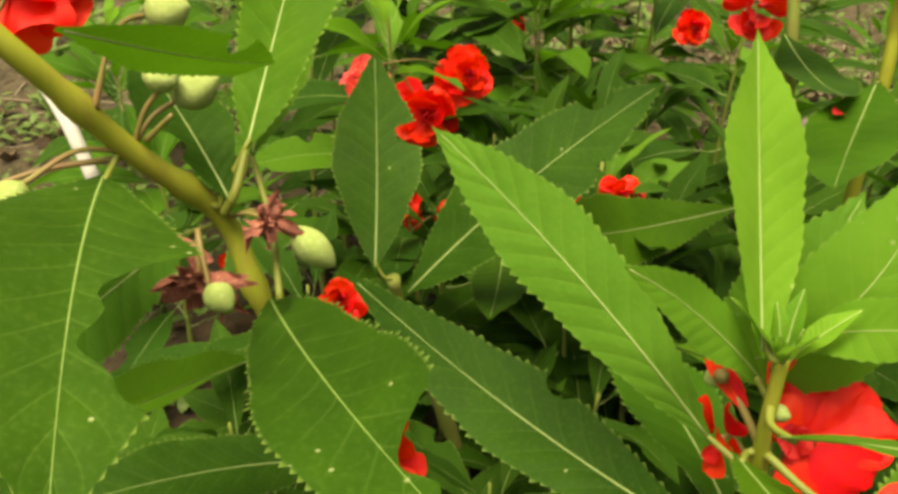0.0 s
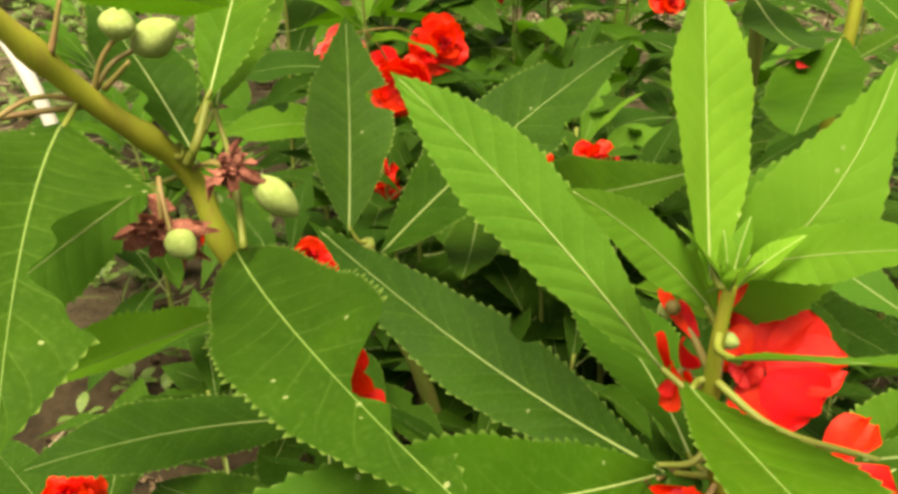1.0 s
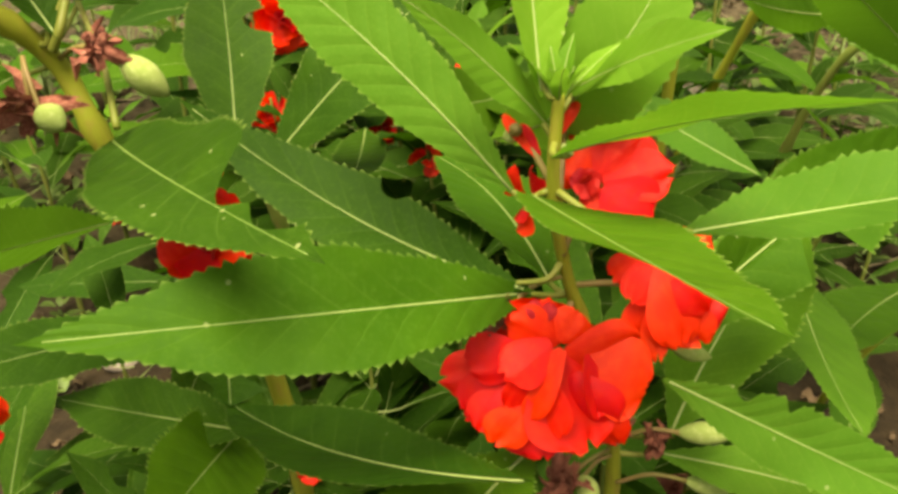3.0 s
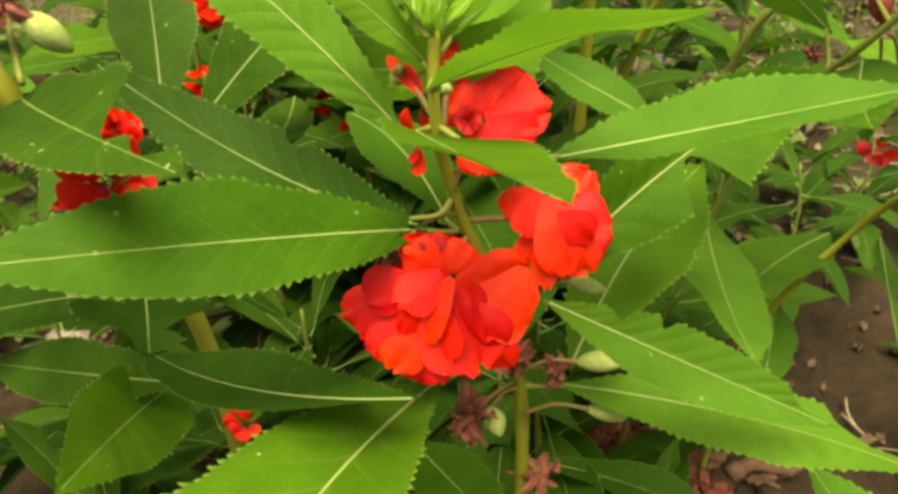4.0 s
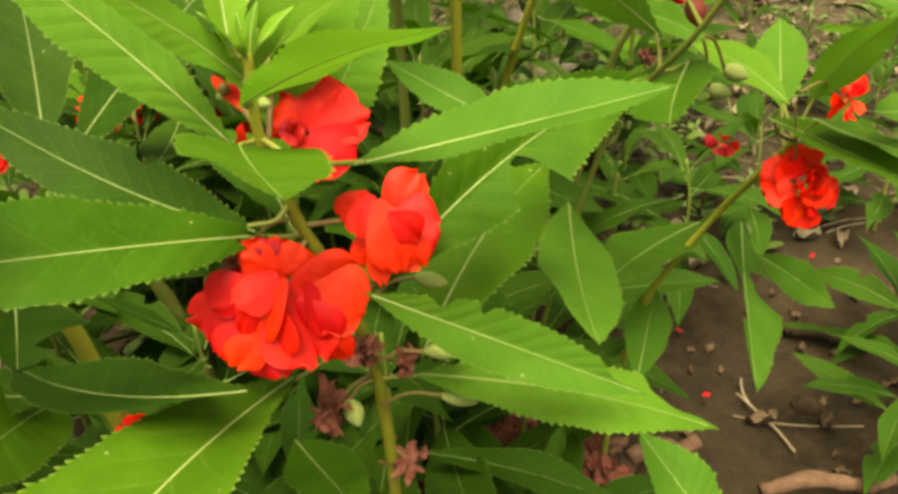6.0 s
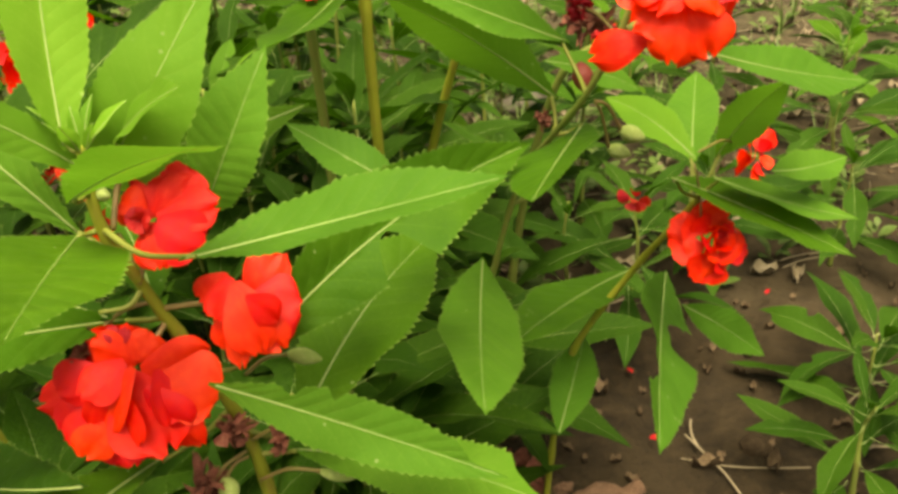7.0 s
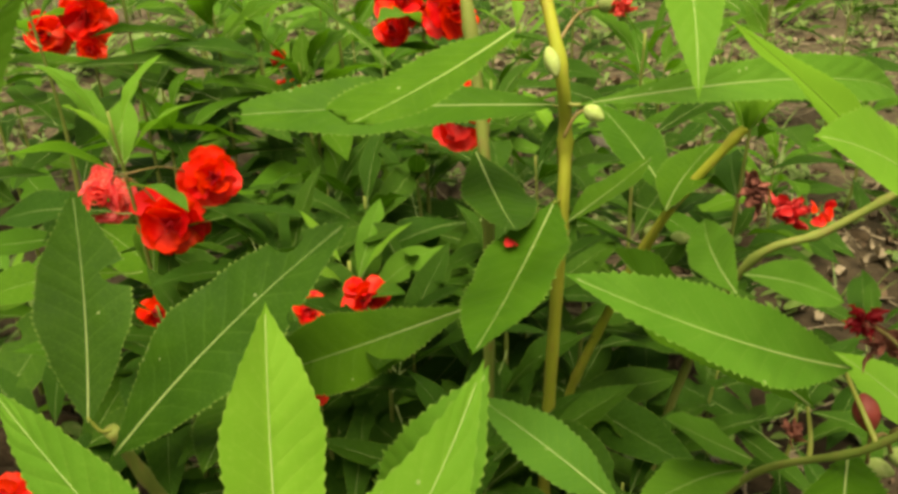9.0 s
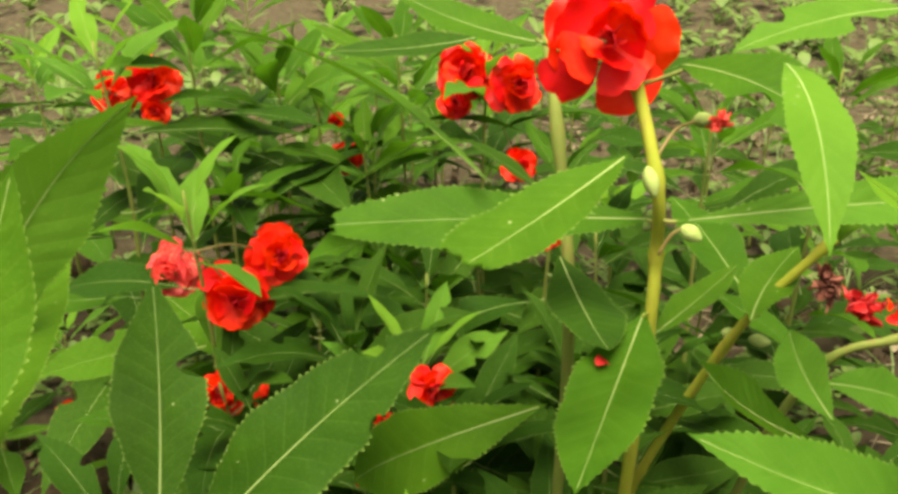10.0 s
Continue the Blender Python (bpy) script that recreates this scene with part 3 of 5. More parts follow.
def withered(p, at, radius, seed, stalk_to=None, material=None):
    """A spent flower: a few shrivelled, curled petals bunched together."""
    rng = random.Random(seed)
    c = Vector(at) - p.location
    verts, faces = [], []
    for k in range(24):
        d = Vector((rng.gauss(0, 1), rng.gauss(0, 1), rng.gauss(-0.2, 1))).normalized()
        s = d.orthogonal().normalized()
        s = Matrix.Rotation(rng.uniform(0, 6.28), 3, d) @ s
        q = d.cross(s)
        first = len(verts)
        ln = radius * rng.uniform(0.55, 1.1)
        bend = rng.uniform(-1.1, 1.1)
        for i in range(6):
            u = i / 5
            for j in range(5):
                v = -1 + j / 2
                w = 0.34 * ln * math.sin(math.pi * (0.12 + 0.7 * u))
                cr = 0.2 * ln * math.sin(8 * u + 3 * v + k) + 0.1 * ln * math.sin(5 * v + 2 * k)
                verts.append(c + d * ln * u + s * v * w * (1 - 0.4 * u) + q * (cr + bend * ln * u * u - 0.3 * ln * v * v * u))
        for i in range(5):
            for j in range(4):
                a = first + i * 5 + j
                faces.append((a, a + 1, a + 6, a + 5))
    ob = child("withered_flower", mesh_from("withered_flower", verts, faces, material or WITHER), p, "shrivelled brownish-red spent flower")
    if stalk_to is not None:
        s = Vector(stalk_to) - p.location
        sv, sf = [], []
        tube(sv, sf, smooth_line([s, (s + c) / 2 + Vector((0, 0, 0.002)), c], 5), [0.0006] * 11, 7)
        child("stalk", mesh_from("stalk", sv, sf, STALK), ob)
    return ob


def bud(p, at, tip, radius, material=None):
    return pod(p, at, tip, radius, material=material, name="bud")


# ---- ground ----


def ground_height(x, y):
    near = math.exp(-(((x - 0.15) / 2.5) ** 2 + ((y - 0.6) / 2.5) ** 2))
    v = Vector((x, y, 0.0))
    return near * (0.030 * noise.noise(v * 3.1) + 0.014 * noise.noise(v * 11.0) + 0.006 * noise.noise(v * 37.0)) - 0.004


def ground_sheet():
    def axis(mid, dense, reach):
        vals = [mid + dense * k / 110 for k in range(-110, 111)]
        step, v = dense / 110, dense
        while v < reach:
            step *= 1.22
            v += step
            vals += [mid + v, mid - v]
        return sorted(vals)

    xs, ys = axis(0.15, 1.1, 400), axis(0.75, 1.2, 400)
    verts = [(x, y, ground_height(x, y)) for y in ys for x in xs]
    nx = len(xs)
    faces = [(j * nx + i, j * nx + i + 1, (j + 1) * nx + i + 1, (j + 1) * nx + i) for j in range(len(ys) - 1) for i in range(nx - 1)]
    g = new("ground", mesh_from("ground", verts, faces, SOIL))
    tagged(g, "bare brown crumbly garden soil under the plants", "ground", kind="structure")


ground_sheet()


def lump(rng, size, flat):
    """A rough stone or clod as verts and faces round the origin."""
    bm = bmesh.new()
    bmesh.ops.create_icosphere(bm, subdivisions=2, radius=1.0)
    off = Vector((rng.uniform(0, 50), rng.uniform(0, 50), rng.uniform(0, 50)))
    sx, sy, sz = size * rng.uniform(0.7, 1.3), size * rng.uniform(0.7, 1.3), size * flat
    for v in bm.verts:
        k = 1 + 0.35 * noise.noise(v.co * 1.3 + off) + 0.15 * noise.noise(v.co * 3.4 + off)
        v.co = Vector((v.co.x * sx, v.co.y * sy, v.co.z * sz)) * k
    verts = [v.co.copy() for v in bm.verts]
    faces = [tuple(v.index for v in f.verts) for f in bm.faces]
    bm.free()
    return verts, faces


def dry_clod(at, rng, size):
    """A crumbling clod: a jagged body with crumbs stuck round it."""
    body = None
    for k in range(16):
        r = size * (1.0 if k == 0 else rng.uniform(0.2, 0.5))
        v, f = lump(rng, r, rng.uniform(0.45, 0.8))
        a, d = rng.uniform(0, 6.28), 0 if k == 0 else size * rng.uniform(0.7, 1.5)
        off = Vector((d * math.cos(a), d * math.sin(a), rng.uniform(0, 0.25) * size))
        turn = Matrix.Rotation(rng.uniform(0, 6.28), 3, "X") @ Matrix.Rotation(rng.uniform(0, 6.28), 3, "Z")
        v = [turn @ (q * (1 + 0.3 * noise.noise(q * 900 + off * 50))) + off for q in v]
        if body is None:
            body = new("dry_clod", mesh_from("dry_clod", v, f, DEBRIS, smooth=False))
            body.location = at
        else:
            child("crumb", mesh_from("crumb", v, f, DEBRIS, smooth=False), body)
    tagged(body, "crumbling tan clod of dry soil and plant waste", "clod", "clods on the soil")


def scatter(name, label, category, material, count, seed, build, area, sink=0.0):
    """Many small things strewn over the soil, joined as one stuff object."""
    rng = random.Random(seed)
    verts, faces = [], []
    for _ in range(count):
        x, y = rng.uniform(*area[0]), rng.uniform(*area[1])
        v, f = build(rng)
        turn = Matrix.Rotation(rng.uniform(0, 6.28), 3, "Z")
        z = ground_height(x, y) - sink
        o = len(verts)
        verts += [turn @ Vector(q) + Vector((x, y, z)) for q in v]
        faces += [tuple(o + k for k in q) for q in f]
    ob = new(name, mesh_from(name, verts, faces, material))
    tagged(ob, label, category, kind="stuff")
    return ob


def crumb_shape(rng):
    return lump(rng, 0.0012 + 0.013 * rng.random() ** 6, rng.uniform(0.35, 0.8))


def straw_shape(rng):
    ln = rng.uniform(0.02, 0.09)
    bend = rng.uniform(-0.2, 0.2)
    pts = [Vector((ln * (t - 0.5), bend * ln * (t - 0.5) ** 2 * 2, 0.004 + rng.uniform(0, 0.006) * t)) for t in (0, 0.33, 0.66, 1)]
    v, f = [], []
    tube(v, f, smooth_line(pts, 2), [rng.uniform(0.0005, 0.0013)] * 7, 5)
    return v, f


def husk_shape(rng):
    ln, w = rng.uniform(0.010, 0.028), rng.uniform(0.003, 0.008)
    k1, k2, ph = rng.uniform(-0.5, 0.5), rng.uniform(0.2, 0.9), rng.uniform(0, 6)
    v, f = [], []
    for i in range(8):
        u = i / 7
        half = w * math.sin(math.pi * (0.06 + 0.9 * u)) ** 0.8
        for j in range(5):
            c = -1 + j / 2
            v.append(Vector((ln * (u - 0.5), half * c, 0.005 + 0.012 * k2 * c * c + 0.02 * k1 * (u - 0.5) ** 2 + 0.004 * math.sin(9 * u + 4 * c + ph))))
    for i in range(7):
        for j in range(4):
            a = i * 5 + j
            f.append((a, a + 1, a + 6, a + 5))
    return v, f


def sprig_shape(rng):
    """A low weed: a rosette of small rounded leaves."""
    v, f = [], []
    for k in range(rng.randint(6, 12)):
        a, ln, w, up = rng.uniform(0, 6.28), rng.uniform(0.006, 0.020), 0, rng.uniform(0.2, 1.1)
        w = ln * rng.uniform(0.2, 0.36)
        o = len(v)
        lift = rng.uniform(0.001, 0.02)
        for i in range(5):
            u = i / 4
            half = w * math.sin(math.pi * (0.08 + 0.86 * u))
            for c in (-1, 0, 1):
                d = 0.004 + ln * u
                z = lift + ln * u * up * (1 - 0.4 * u) + 0.2 * half * abs(c)
                v.append(Vector((d * math.cos(a) - half * c * math.sin(a), d * math.sin(a) + half * c * math.cos(a), z)))
        for i in range(4):
            for j in range(2):
                q = o + i * 3 + j
                f.append((q, q + 1, q + 4, q + 3))
    return v, f


def grass_shape(rng):
    v, f = [], []
    for k in range(rng.randint(4, 9)):
        a, ln, w = rng.uniform(0, 6.28), rng.uniform(0.03, 0.11), rng.uniform(0.001, 0.0022)
        lean = rng.uniform(0.3, 1.2)
        o = len(v)
        for i in range(6):
            u = i / 5
            d, z = ln * lean * u * u, ln * u * (1 - 0.35 * lean * u)
            half = w * (1 - u) + 0.0001
            for c in (-1, 1):
                v.append(Vector((d * math.cos(a) - half * c * math.sin(a), d * math.sin(a) + half * c * math.cos(a), z)))
        for i in range(5):
            q = o + i * 2
            f.append((q, q + 1, q + 3, q + 2))
    return v, f


NEAR = ((-0.9, 1.2), (0.0, 1.7))
scatter("soil_clods", "small crumbly brown soil clods strewn over the bed", "soil", CLOD, 2600, 1, crumb_shape, NEAR, 0.001)
scatter("pebbles", "pale grey-brown pebbles lying on the soil", "pebbles", STONE, 60, 2, crumb_shape, NEAR, 0.001)
scatter("straw", "dry straw-coloured stalks and stem bits lying on soil", "litter", STRAW, 420, 13, straw_shape, NEAR)
scatter("leaf_litter", "curled dry brown dead leaves lying on the soil", "litter", HUSK, 260, 14, husk_shape, NEAR)
scatter("weeds", "low green weeds with small rounded leaves on the soil", "weeds", WEED, 1500, 5, sprig_shape, ((-1.2, 1.6), (0.45, 2.2)))
scatter("grass", "thin green grass blades growing through the soil", "grass", WEED, 500, 6, grass_shape, ((-1.2, 1.6), (0.6, 2.4)))
scatter("far_weeds", "distant low green weeds covering the bed", "weeds", WEED, 1200, 7, lambda rng: tuple(([q * 2.6 for q in s] if i == 0 else s) for i, s in enumerate(sprig_shape(rng))), ((-2.6, 3.0), (1.6, 5.0)))

scatter("spent_blooms", "heap of dried reddish-brown spent blooms on the soil", "litter", WITHER, 130, 8, husk_shape, ((0.13, 0.25), (0.23, 0.31)))
scatter("chips", "small dark brown bits of dry leaf and bark on the soil", "litter", HUSK, 700, 9, lambda rng: tuple(([q * 0.45 for q in s] if i == 0 else s) for i, s in enumerate(husk_shape(rng))), ((-0.3, 0.9), (0.05, 0.9)), 0.0005)
scatter("dry_litter", "pale dry stalks and leaf bits scattered on bare soil", "litter", STRAW, 700, 10, lambda rng: husk_shape(rng) if rng.random() < 0.5 else straw_shape(rng), ((0.15, 1.3), (0.45, 1.6)))

# ---- plants ----
def crown_leaves(p, at, count, size, seed):
    """The small pale leaves that stand round the growing tip."""
    rng = random.Random(seed)
    for k in range(count):
        a = 2.4 * k + rng.uniform(-0.3, 0.3)
        rise = 0.9 + 1.6 * k / count
        d = Vector((math.cos(a), math.sin(a), rise)).normalized()
        b = Vector(at) + Vector((math.cos(a), math.sin(a), 0)) * 0.0012
        ln = size * (1.1 - 0.6 * k / count) * rng.uniform(0.85, 1.15)
        leaf(p, b, b + d * ln, ln * 0.28, rng.uniform(-20, 20), 0.05, 0, 0.35, YOUNG, joined=0)


# tall plant with three open scarlet flowers
A = plant("balsam_plant", (0.090, 0.135, 0.0), "upright balsam plant with three open scarlet double flowers")
stem(A, [(0.090, 0.135, -0.01), (0.086, 0.128, 0.12), (0.083, 0.120, 0.25), (0.066, 0.119, 0.313), (0.060, 0.113, 0.340), (0.0605, 0.114, 0.361)], 0.0032, 0.0013)
crown_leaves(A, (0.0605, 0.114, 0.360), 9, 0.013, 5)
leaf(A, (0.0540, 0.1205, 0.3344), (-0.0019, 0.1738, 0.3810), 0.0190, -58.6, 0.077, 0.042, 0.04, MID, wave=0.02)
leaf(A, (0.0611, 0.1197, 0.3501), (0.0279, 0.1037, 0.3860), 0.0100, -63.8, -0.017, 0.049, 0.12, YOUNG)
leaf(A, (0.0569, 0.1141, 0.3605), (0.0592, 0.1500, 0.4091), 0.0188, 29.0, 0.016, -0.018, 0.29, YOUNG)
leaf(A, (0.0552, 0.1578, 0.3315), (0.0992, 0.1464, 0.3927), 0.0235, 83.6, 0.386, 0.072, 0.13, YOUNG)
leaf(A, (0.0797, 0.2012, 0.2935), (0.1108, 0.1918, 0.3555), 0.0262, 68.8, 0.177, 0.074, 0.32, MID)
leaf(A, (0.0657, 0.1287, 0.3541), (0.0861, 0.0955, 0.3783), 0.0127, 38.8, 0.035, -0.008, 0.21, YOUNG)
leaf(A, (0.0564, 0.1025, 0.3528), (0.0931, 0.0520, 0.3820), 0.0202, -21.0, 0.035, 0.003, 0.18, MID)
leaf(A, (0.0548, 0.1127, 0.3395), (0.0597, 0.0216, 0.3718), 0.0260, -17.4, -0.002, 0.008, 0.23, MATURE, rib=RIB_DARK)
leaf(A, (0.0590, 0.1209, 0.3076), (-0.0402, 0.0789, 0.3396), 0.0232, -37.6, 0.096, -0.034, 0.26, MATURE)
leaf(A, (0.0774, 0.0906, 0.3400), (0.1523, 0.0776, 0.3534), 0.0229, 4.0, -0.030, -0.047, 0.31, MID)
leaf(A, (0.0850, 0.1130, 0.2889), (0.1877, 0.1535, 0.3230), 0.0279, 56.0, 0.047, -0.067, 0.39, MATURE, bites=((0.47,1,0.85,0.065),))
leaf(A, (0.0961, 0.1150, 0.2574), (0.1604, 0.1714, 0.2872), 0.0329, 14.5, 0.070, -0.038, 0.20, MATURE)
leaf(A, (0.0777, 0.0858, 0.3078), (0.1468, 0.0657, 0.2714), 0.0154, 57.7, -0.055, 0.003, 0.22, MID, bites=((0.24,-1,0.45,0.028),(0.38,-1,0.35,0.024),(0.9,-1,0.7,0.08)))
leaf(A, (0.0924, 0.1181, 0.2507), (0.1555, 0.0470, 0.2743), 0.0234, 11.6, -0.086, -0.106, 0.03, MID, bites=((0.86,-1,0.6,0.12),))
leaf(A, (0.0595, 0.1147, 0.2629), (-0.0205, -0.0241, 0.2934), 0.0463, 2.1, 0.028, 0.051, 0.40, MATURE)
leaf(A, (0.0647, 0.1257, 0.3048), (0.0456, 0.2074, 0.3036), 0.0232, 5.7, 0.052, 0.028, 0.19, MATURE)
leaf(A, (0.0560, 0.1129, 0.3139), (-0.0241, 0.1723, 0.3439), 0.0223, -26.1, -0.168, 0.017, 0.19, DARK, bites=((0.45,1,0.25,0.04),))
leaf(A, (0.1925, 0.2232, 0.2363), (0.1566, 0.1146, 0.2473), 0.0332, -23.7, -0.036, -0.001, 0.14, MID, joined=0.0)
leaf(A, (0.0541, 0.1614, 0.1916), (0.0711, 0.0854, 0.2267), 0.0228, 4.8, -0.001, 0.002, 0.19, MATURE)
leaf(A, (0.1714, 0.0434, 0.2116), (0.1537, 0.0810, 0.2422), 0.0228, 1.9, 0.012, 0.004, 0.18, MID, joined=0)
bloom(A, (0.0571, 0.1023, 0.2974), (-0.16, -0.82, 0.55), 0.0001394, (
    (0, 0, -25, 120, -80, -25, 110, 0), (0, 0, -25, -110, 60, -25, 100, 0), (-50, 10, -10, -173, -10, -20, 85, 0), (-40, 0, 0, -130, -72, 5, 110, 10),
    (-30, 40, 18, -128, 14, 22, 92, -8), (5, 62, 42, -72, 8, 54, 84, 12), (-10, 45, 5, 5, 128, 8, 130, 0), (20, 55, 18, -62, 95, 18, 80, -15),
    (20, 60, 25, 55, 108, 26, 75, 12), (30, 42, 32, 154, 60, 12, 96, 14), (55, 18, 36, 166, -14, 14, 138, -10),
    (10, 40, 38, 66, -114, 28, 150, -6), (70, -20, 20, 116, -112, 14, 78, 18), (-20, -40, 8, -4, -134, 4, 112, 6), (-30, -42, 30, -84, -106, 22, 82, -10),
    (-50, -20, 2, -106, -92, 0, 92, 8), (25, 50, 55, -46, -62, 46, 78, 32), (62, 42, 48, 76, -64, 46, 64, -48),
    (-15, 30, 50, -62, -48, 40, 62, -30), (40, 10, 46, 112, -70, 30, 86, 20), (0, 10, 44, 20, -92, 42, 74, 40)), 11, (0.068, 0.119, 0.306),
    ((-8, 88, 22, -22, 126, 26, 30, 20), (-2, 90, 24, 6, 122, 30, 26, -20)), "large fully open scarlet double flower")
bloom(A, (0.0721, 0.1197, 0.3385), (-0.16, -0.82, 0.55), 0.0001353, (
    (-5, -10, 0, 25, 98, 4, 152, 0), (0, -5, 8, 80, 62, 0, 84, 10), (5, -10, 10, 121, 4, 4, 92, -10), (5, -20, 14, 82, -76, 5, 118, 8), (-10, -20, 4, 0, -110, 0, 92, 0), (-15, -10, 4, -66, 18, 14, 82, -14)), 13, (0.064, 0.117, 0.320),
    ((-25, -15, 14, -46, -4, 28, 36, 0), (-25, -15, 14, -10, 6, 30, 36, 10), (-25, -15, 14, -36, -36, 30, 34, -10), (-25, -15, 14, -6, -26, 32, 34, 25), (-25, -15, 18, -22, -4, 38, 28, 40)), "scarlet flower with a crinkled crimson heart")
bloom(A, (0.0895, 0.1140, 0.3063), (-0.16, -0.82, 0.55), 0.0001463, (
    (0, 20, -10, 70, 110, -15, 88, 10), (-40, 10, 0, -52, -62, 0, 62, 12), (-30, 75, 4, -88, 30, 0, 62, -16), (0, 20, 5, 99, 8, 5, 136, -8), (15, 0, 10, 58, -74, 10, 82, 12),
    (-25, 70, 14, -60, -6, 18, 68, 8), (-25, 0, 8, -18, -99, 8, 46, 0), (-15, 60, 18, 26, -76, 22, 100, -12), (0, 30, 24, 56, -22, 28, 86, 20)), 14, (0.068, 0.119, 0.310), (), "half-turned scarlet flower with hanging petals")
flower(A, (0.0561, 0.1265, 0.3292), (-0.6, -0.3, 0.0), 0.009, 14, layers=((4, 60, 1.0), (3, 30, 0.8)), stalk_to=(0.064, 0.117, 0.325))
bloom(A, (0.0534, 0.1198, 0.3514), (-0.16, -0.82, 0.55), 0.000128, ((34, -44, -30, -24, 30, -34, 26, 25), (40, -40, -30, 6, 12, -30, 20, -30)), 15, (0.061, 0.115, 0.338))
bloom(A, (0.0656, 0.1247, 0.3512), (-0.16, -0.82, 0.55), 0.000132, ((-14, -34, 0, 16, 34, 4, 36, -25),), 16, (0.062, 0.115, 0.338))
for q, e in (((0.0538, 0.1257, 0.3455), (0.0533, 0.1248, 0.3494)), ((0.0616, 0.1129, 0.3469), (0.0627, 0.1145, 0.3496))):
    bud(A, q, e, 0.0018, POD)
pod(A, (0.0976, 0.1244, 0.2823), (0.1075, 0.1209, 0.2799), 0.0024, stalk_to=(0.0847, 0.1233, 0.2785))
pod(A, (0.0967, 0.1118, 0.2633), (0.1106, 0.1074, 0.2646), 0.0029, stalk_to=(0.0829, 0.1166, 0.2590))
pod(A, (0.1004, 0.1104, 0.2460), (0.1115, 0.1063, 0.2432), 0.0023, stalk_to=(0.0827, 0.1155, 0.2428))
pod(A, (0.0725, 0.1151, 0.2483), (0.0741, 0.1078, 0.2434), 0.0030, stalk_to=(0.0809, 0.1165, 0.2529))
withered(A, (0.0668, 0.1144, 0.2456), 0.0085, 21, stalk_to=(0.0806, 0.1175, 0.2543))
withered(A, (0.0783, 0.1132, 0.2672), 0.006, 22)
withered(A, (0.0506, 0.1142, 0.3093), 0.006, 23, stalk_to=(0.066, 0.119, 0.313))
withered(A, (0.0906, 0.1192, 0.2108), 0.007, 24, stalk_to=(0.0839, 0.1228, 0.2141))
withered(A, (0.0918, 0.1123, 0.2607), 0.005, 25)

# leaning plant with ripening pods
L = plant("balsam_plant", (-0.005, 0.215, 0.0), "leaning balsam plant with pale green seed pods and spent flowers")
stem(L, [(-0.005, 0.215, -0.01), (-0.012, 0.205, 0.12), (-0.0181, 0.1976, 0.2403), (-0.046, 0.183, 0.322), (-0.0555, 0.186, 0.351), (-0.069, 0.171, 0.376), (-0.0798, 0.1577, 0.3998), (-0.0876, 0.1533, 0.4122)], 0.0044, 0.0025)
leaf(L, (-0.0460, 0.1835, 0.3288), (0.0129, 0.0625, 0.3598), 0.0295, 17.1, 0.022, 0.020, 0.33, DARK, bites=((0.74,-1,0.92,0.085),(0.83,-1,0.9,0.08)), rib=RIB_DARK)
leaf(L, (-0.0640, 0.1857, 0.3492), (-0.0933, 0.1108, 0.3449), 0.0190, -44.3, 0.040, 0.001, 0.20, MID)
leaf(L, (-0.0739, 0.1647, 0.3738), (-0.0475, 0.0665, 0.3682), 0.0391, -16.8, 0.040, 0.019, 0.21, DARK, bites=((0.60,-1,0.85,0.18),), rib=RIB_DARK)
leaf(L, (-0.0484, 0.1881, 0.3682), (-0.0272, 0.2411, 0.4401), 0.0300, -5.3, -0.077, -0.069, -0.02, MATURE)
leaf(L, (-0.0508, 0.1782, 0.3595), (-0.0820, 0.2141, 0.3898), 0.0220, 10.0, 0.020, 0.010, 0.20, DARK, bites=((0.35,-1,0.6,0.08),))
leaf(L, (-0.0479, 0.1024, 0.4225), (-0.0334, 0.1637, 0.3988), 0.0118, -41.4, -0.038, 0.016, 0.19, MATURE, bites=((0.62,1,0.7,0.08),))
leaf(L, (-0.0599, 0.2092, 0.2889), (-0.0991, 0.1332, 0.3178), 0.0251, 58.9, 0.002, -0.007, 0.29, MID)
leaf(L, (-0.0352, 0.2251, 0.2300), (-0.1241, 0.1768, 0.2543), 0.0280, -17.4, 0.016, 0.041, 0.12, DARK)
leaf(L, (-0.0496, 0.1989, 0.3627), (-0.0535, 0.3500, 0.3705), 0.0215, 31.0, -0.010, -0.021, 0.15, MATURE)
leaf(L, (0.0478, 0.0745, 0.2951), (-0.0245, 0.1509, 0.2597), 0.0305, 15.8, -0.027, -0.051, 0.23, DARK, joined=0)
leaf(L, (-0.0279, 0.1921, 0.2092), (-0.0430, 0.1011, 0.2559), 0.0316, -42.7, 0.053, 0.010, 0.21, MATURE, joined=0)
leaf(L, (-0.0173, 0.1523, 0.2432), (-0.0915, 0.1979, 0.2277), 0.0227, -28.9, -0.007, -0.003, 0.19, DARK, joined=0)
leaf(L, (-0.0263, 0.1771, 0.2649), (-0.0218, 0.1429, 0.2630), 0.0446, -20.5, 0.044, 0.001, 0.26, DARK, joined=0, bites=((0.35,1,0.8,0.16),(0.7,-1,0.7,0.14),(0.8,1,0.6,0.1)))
leaf(L, (-0.0665, 0.2639, 0.3547), (-0.0094, 0.3023, 0.4386), 0.0322, 91.7, -0.100, -0.057, 0.22, MID, joined=0)
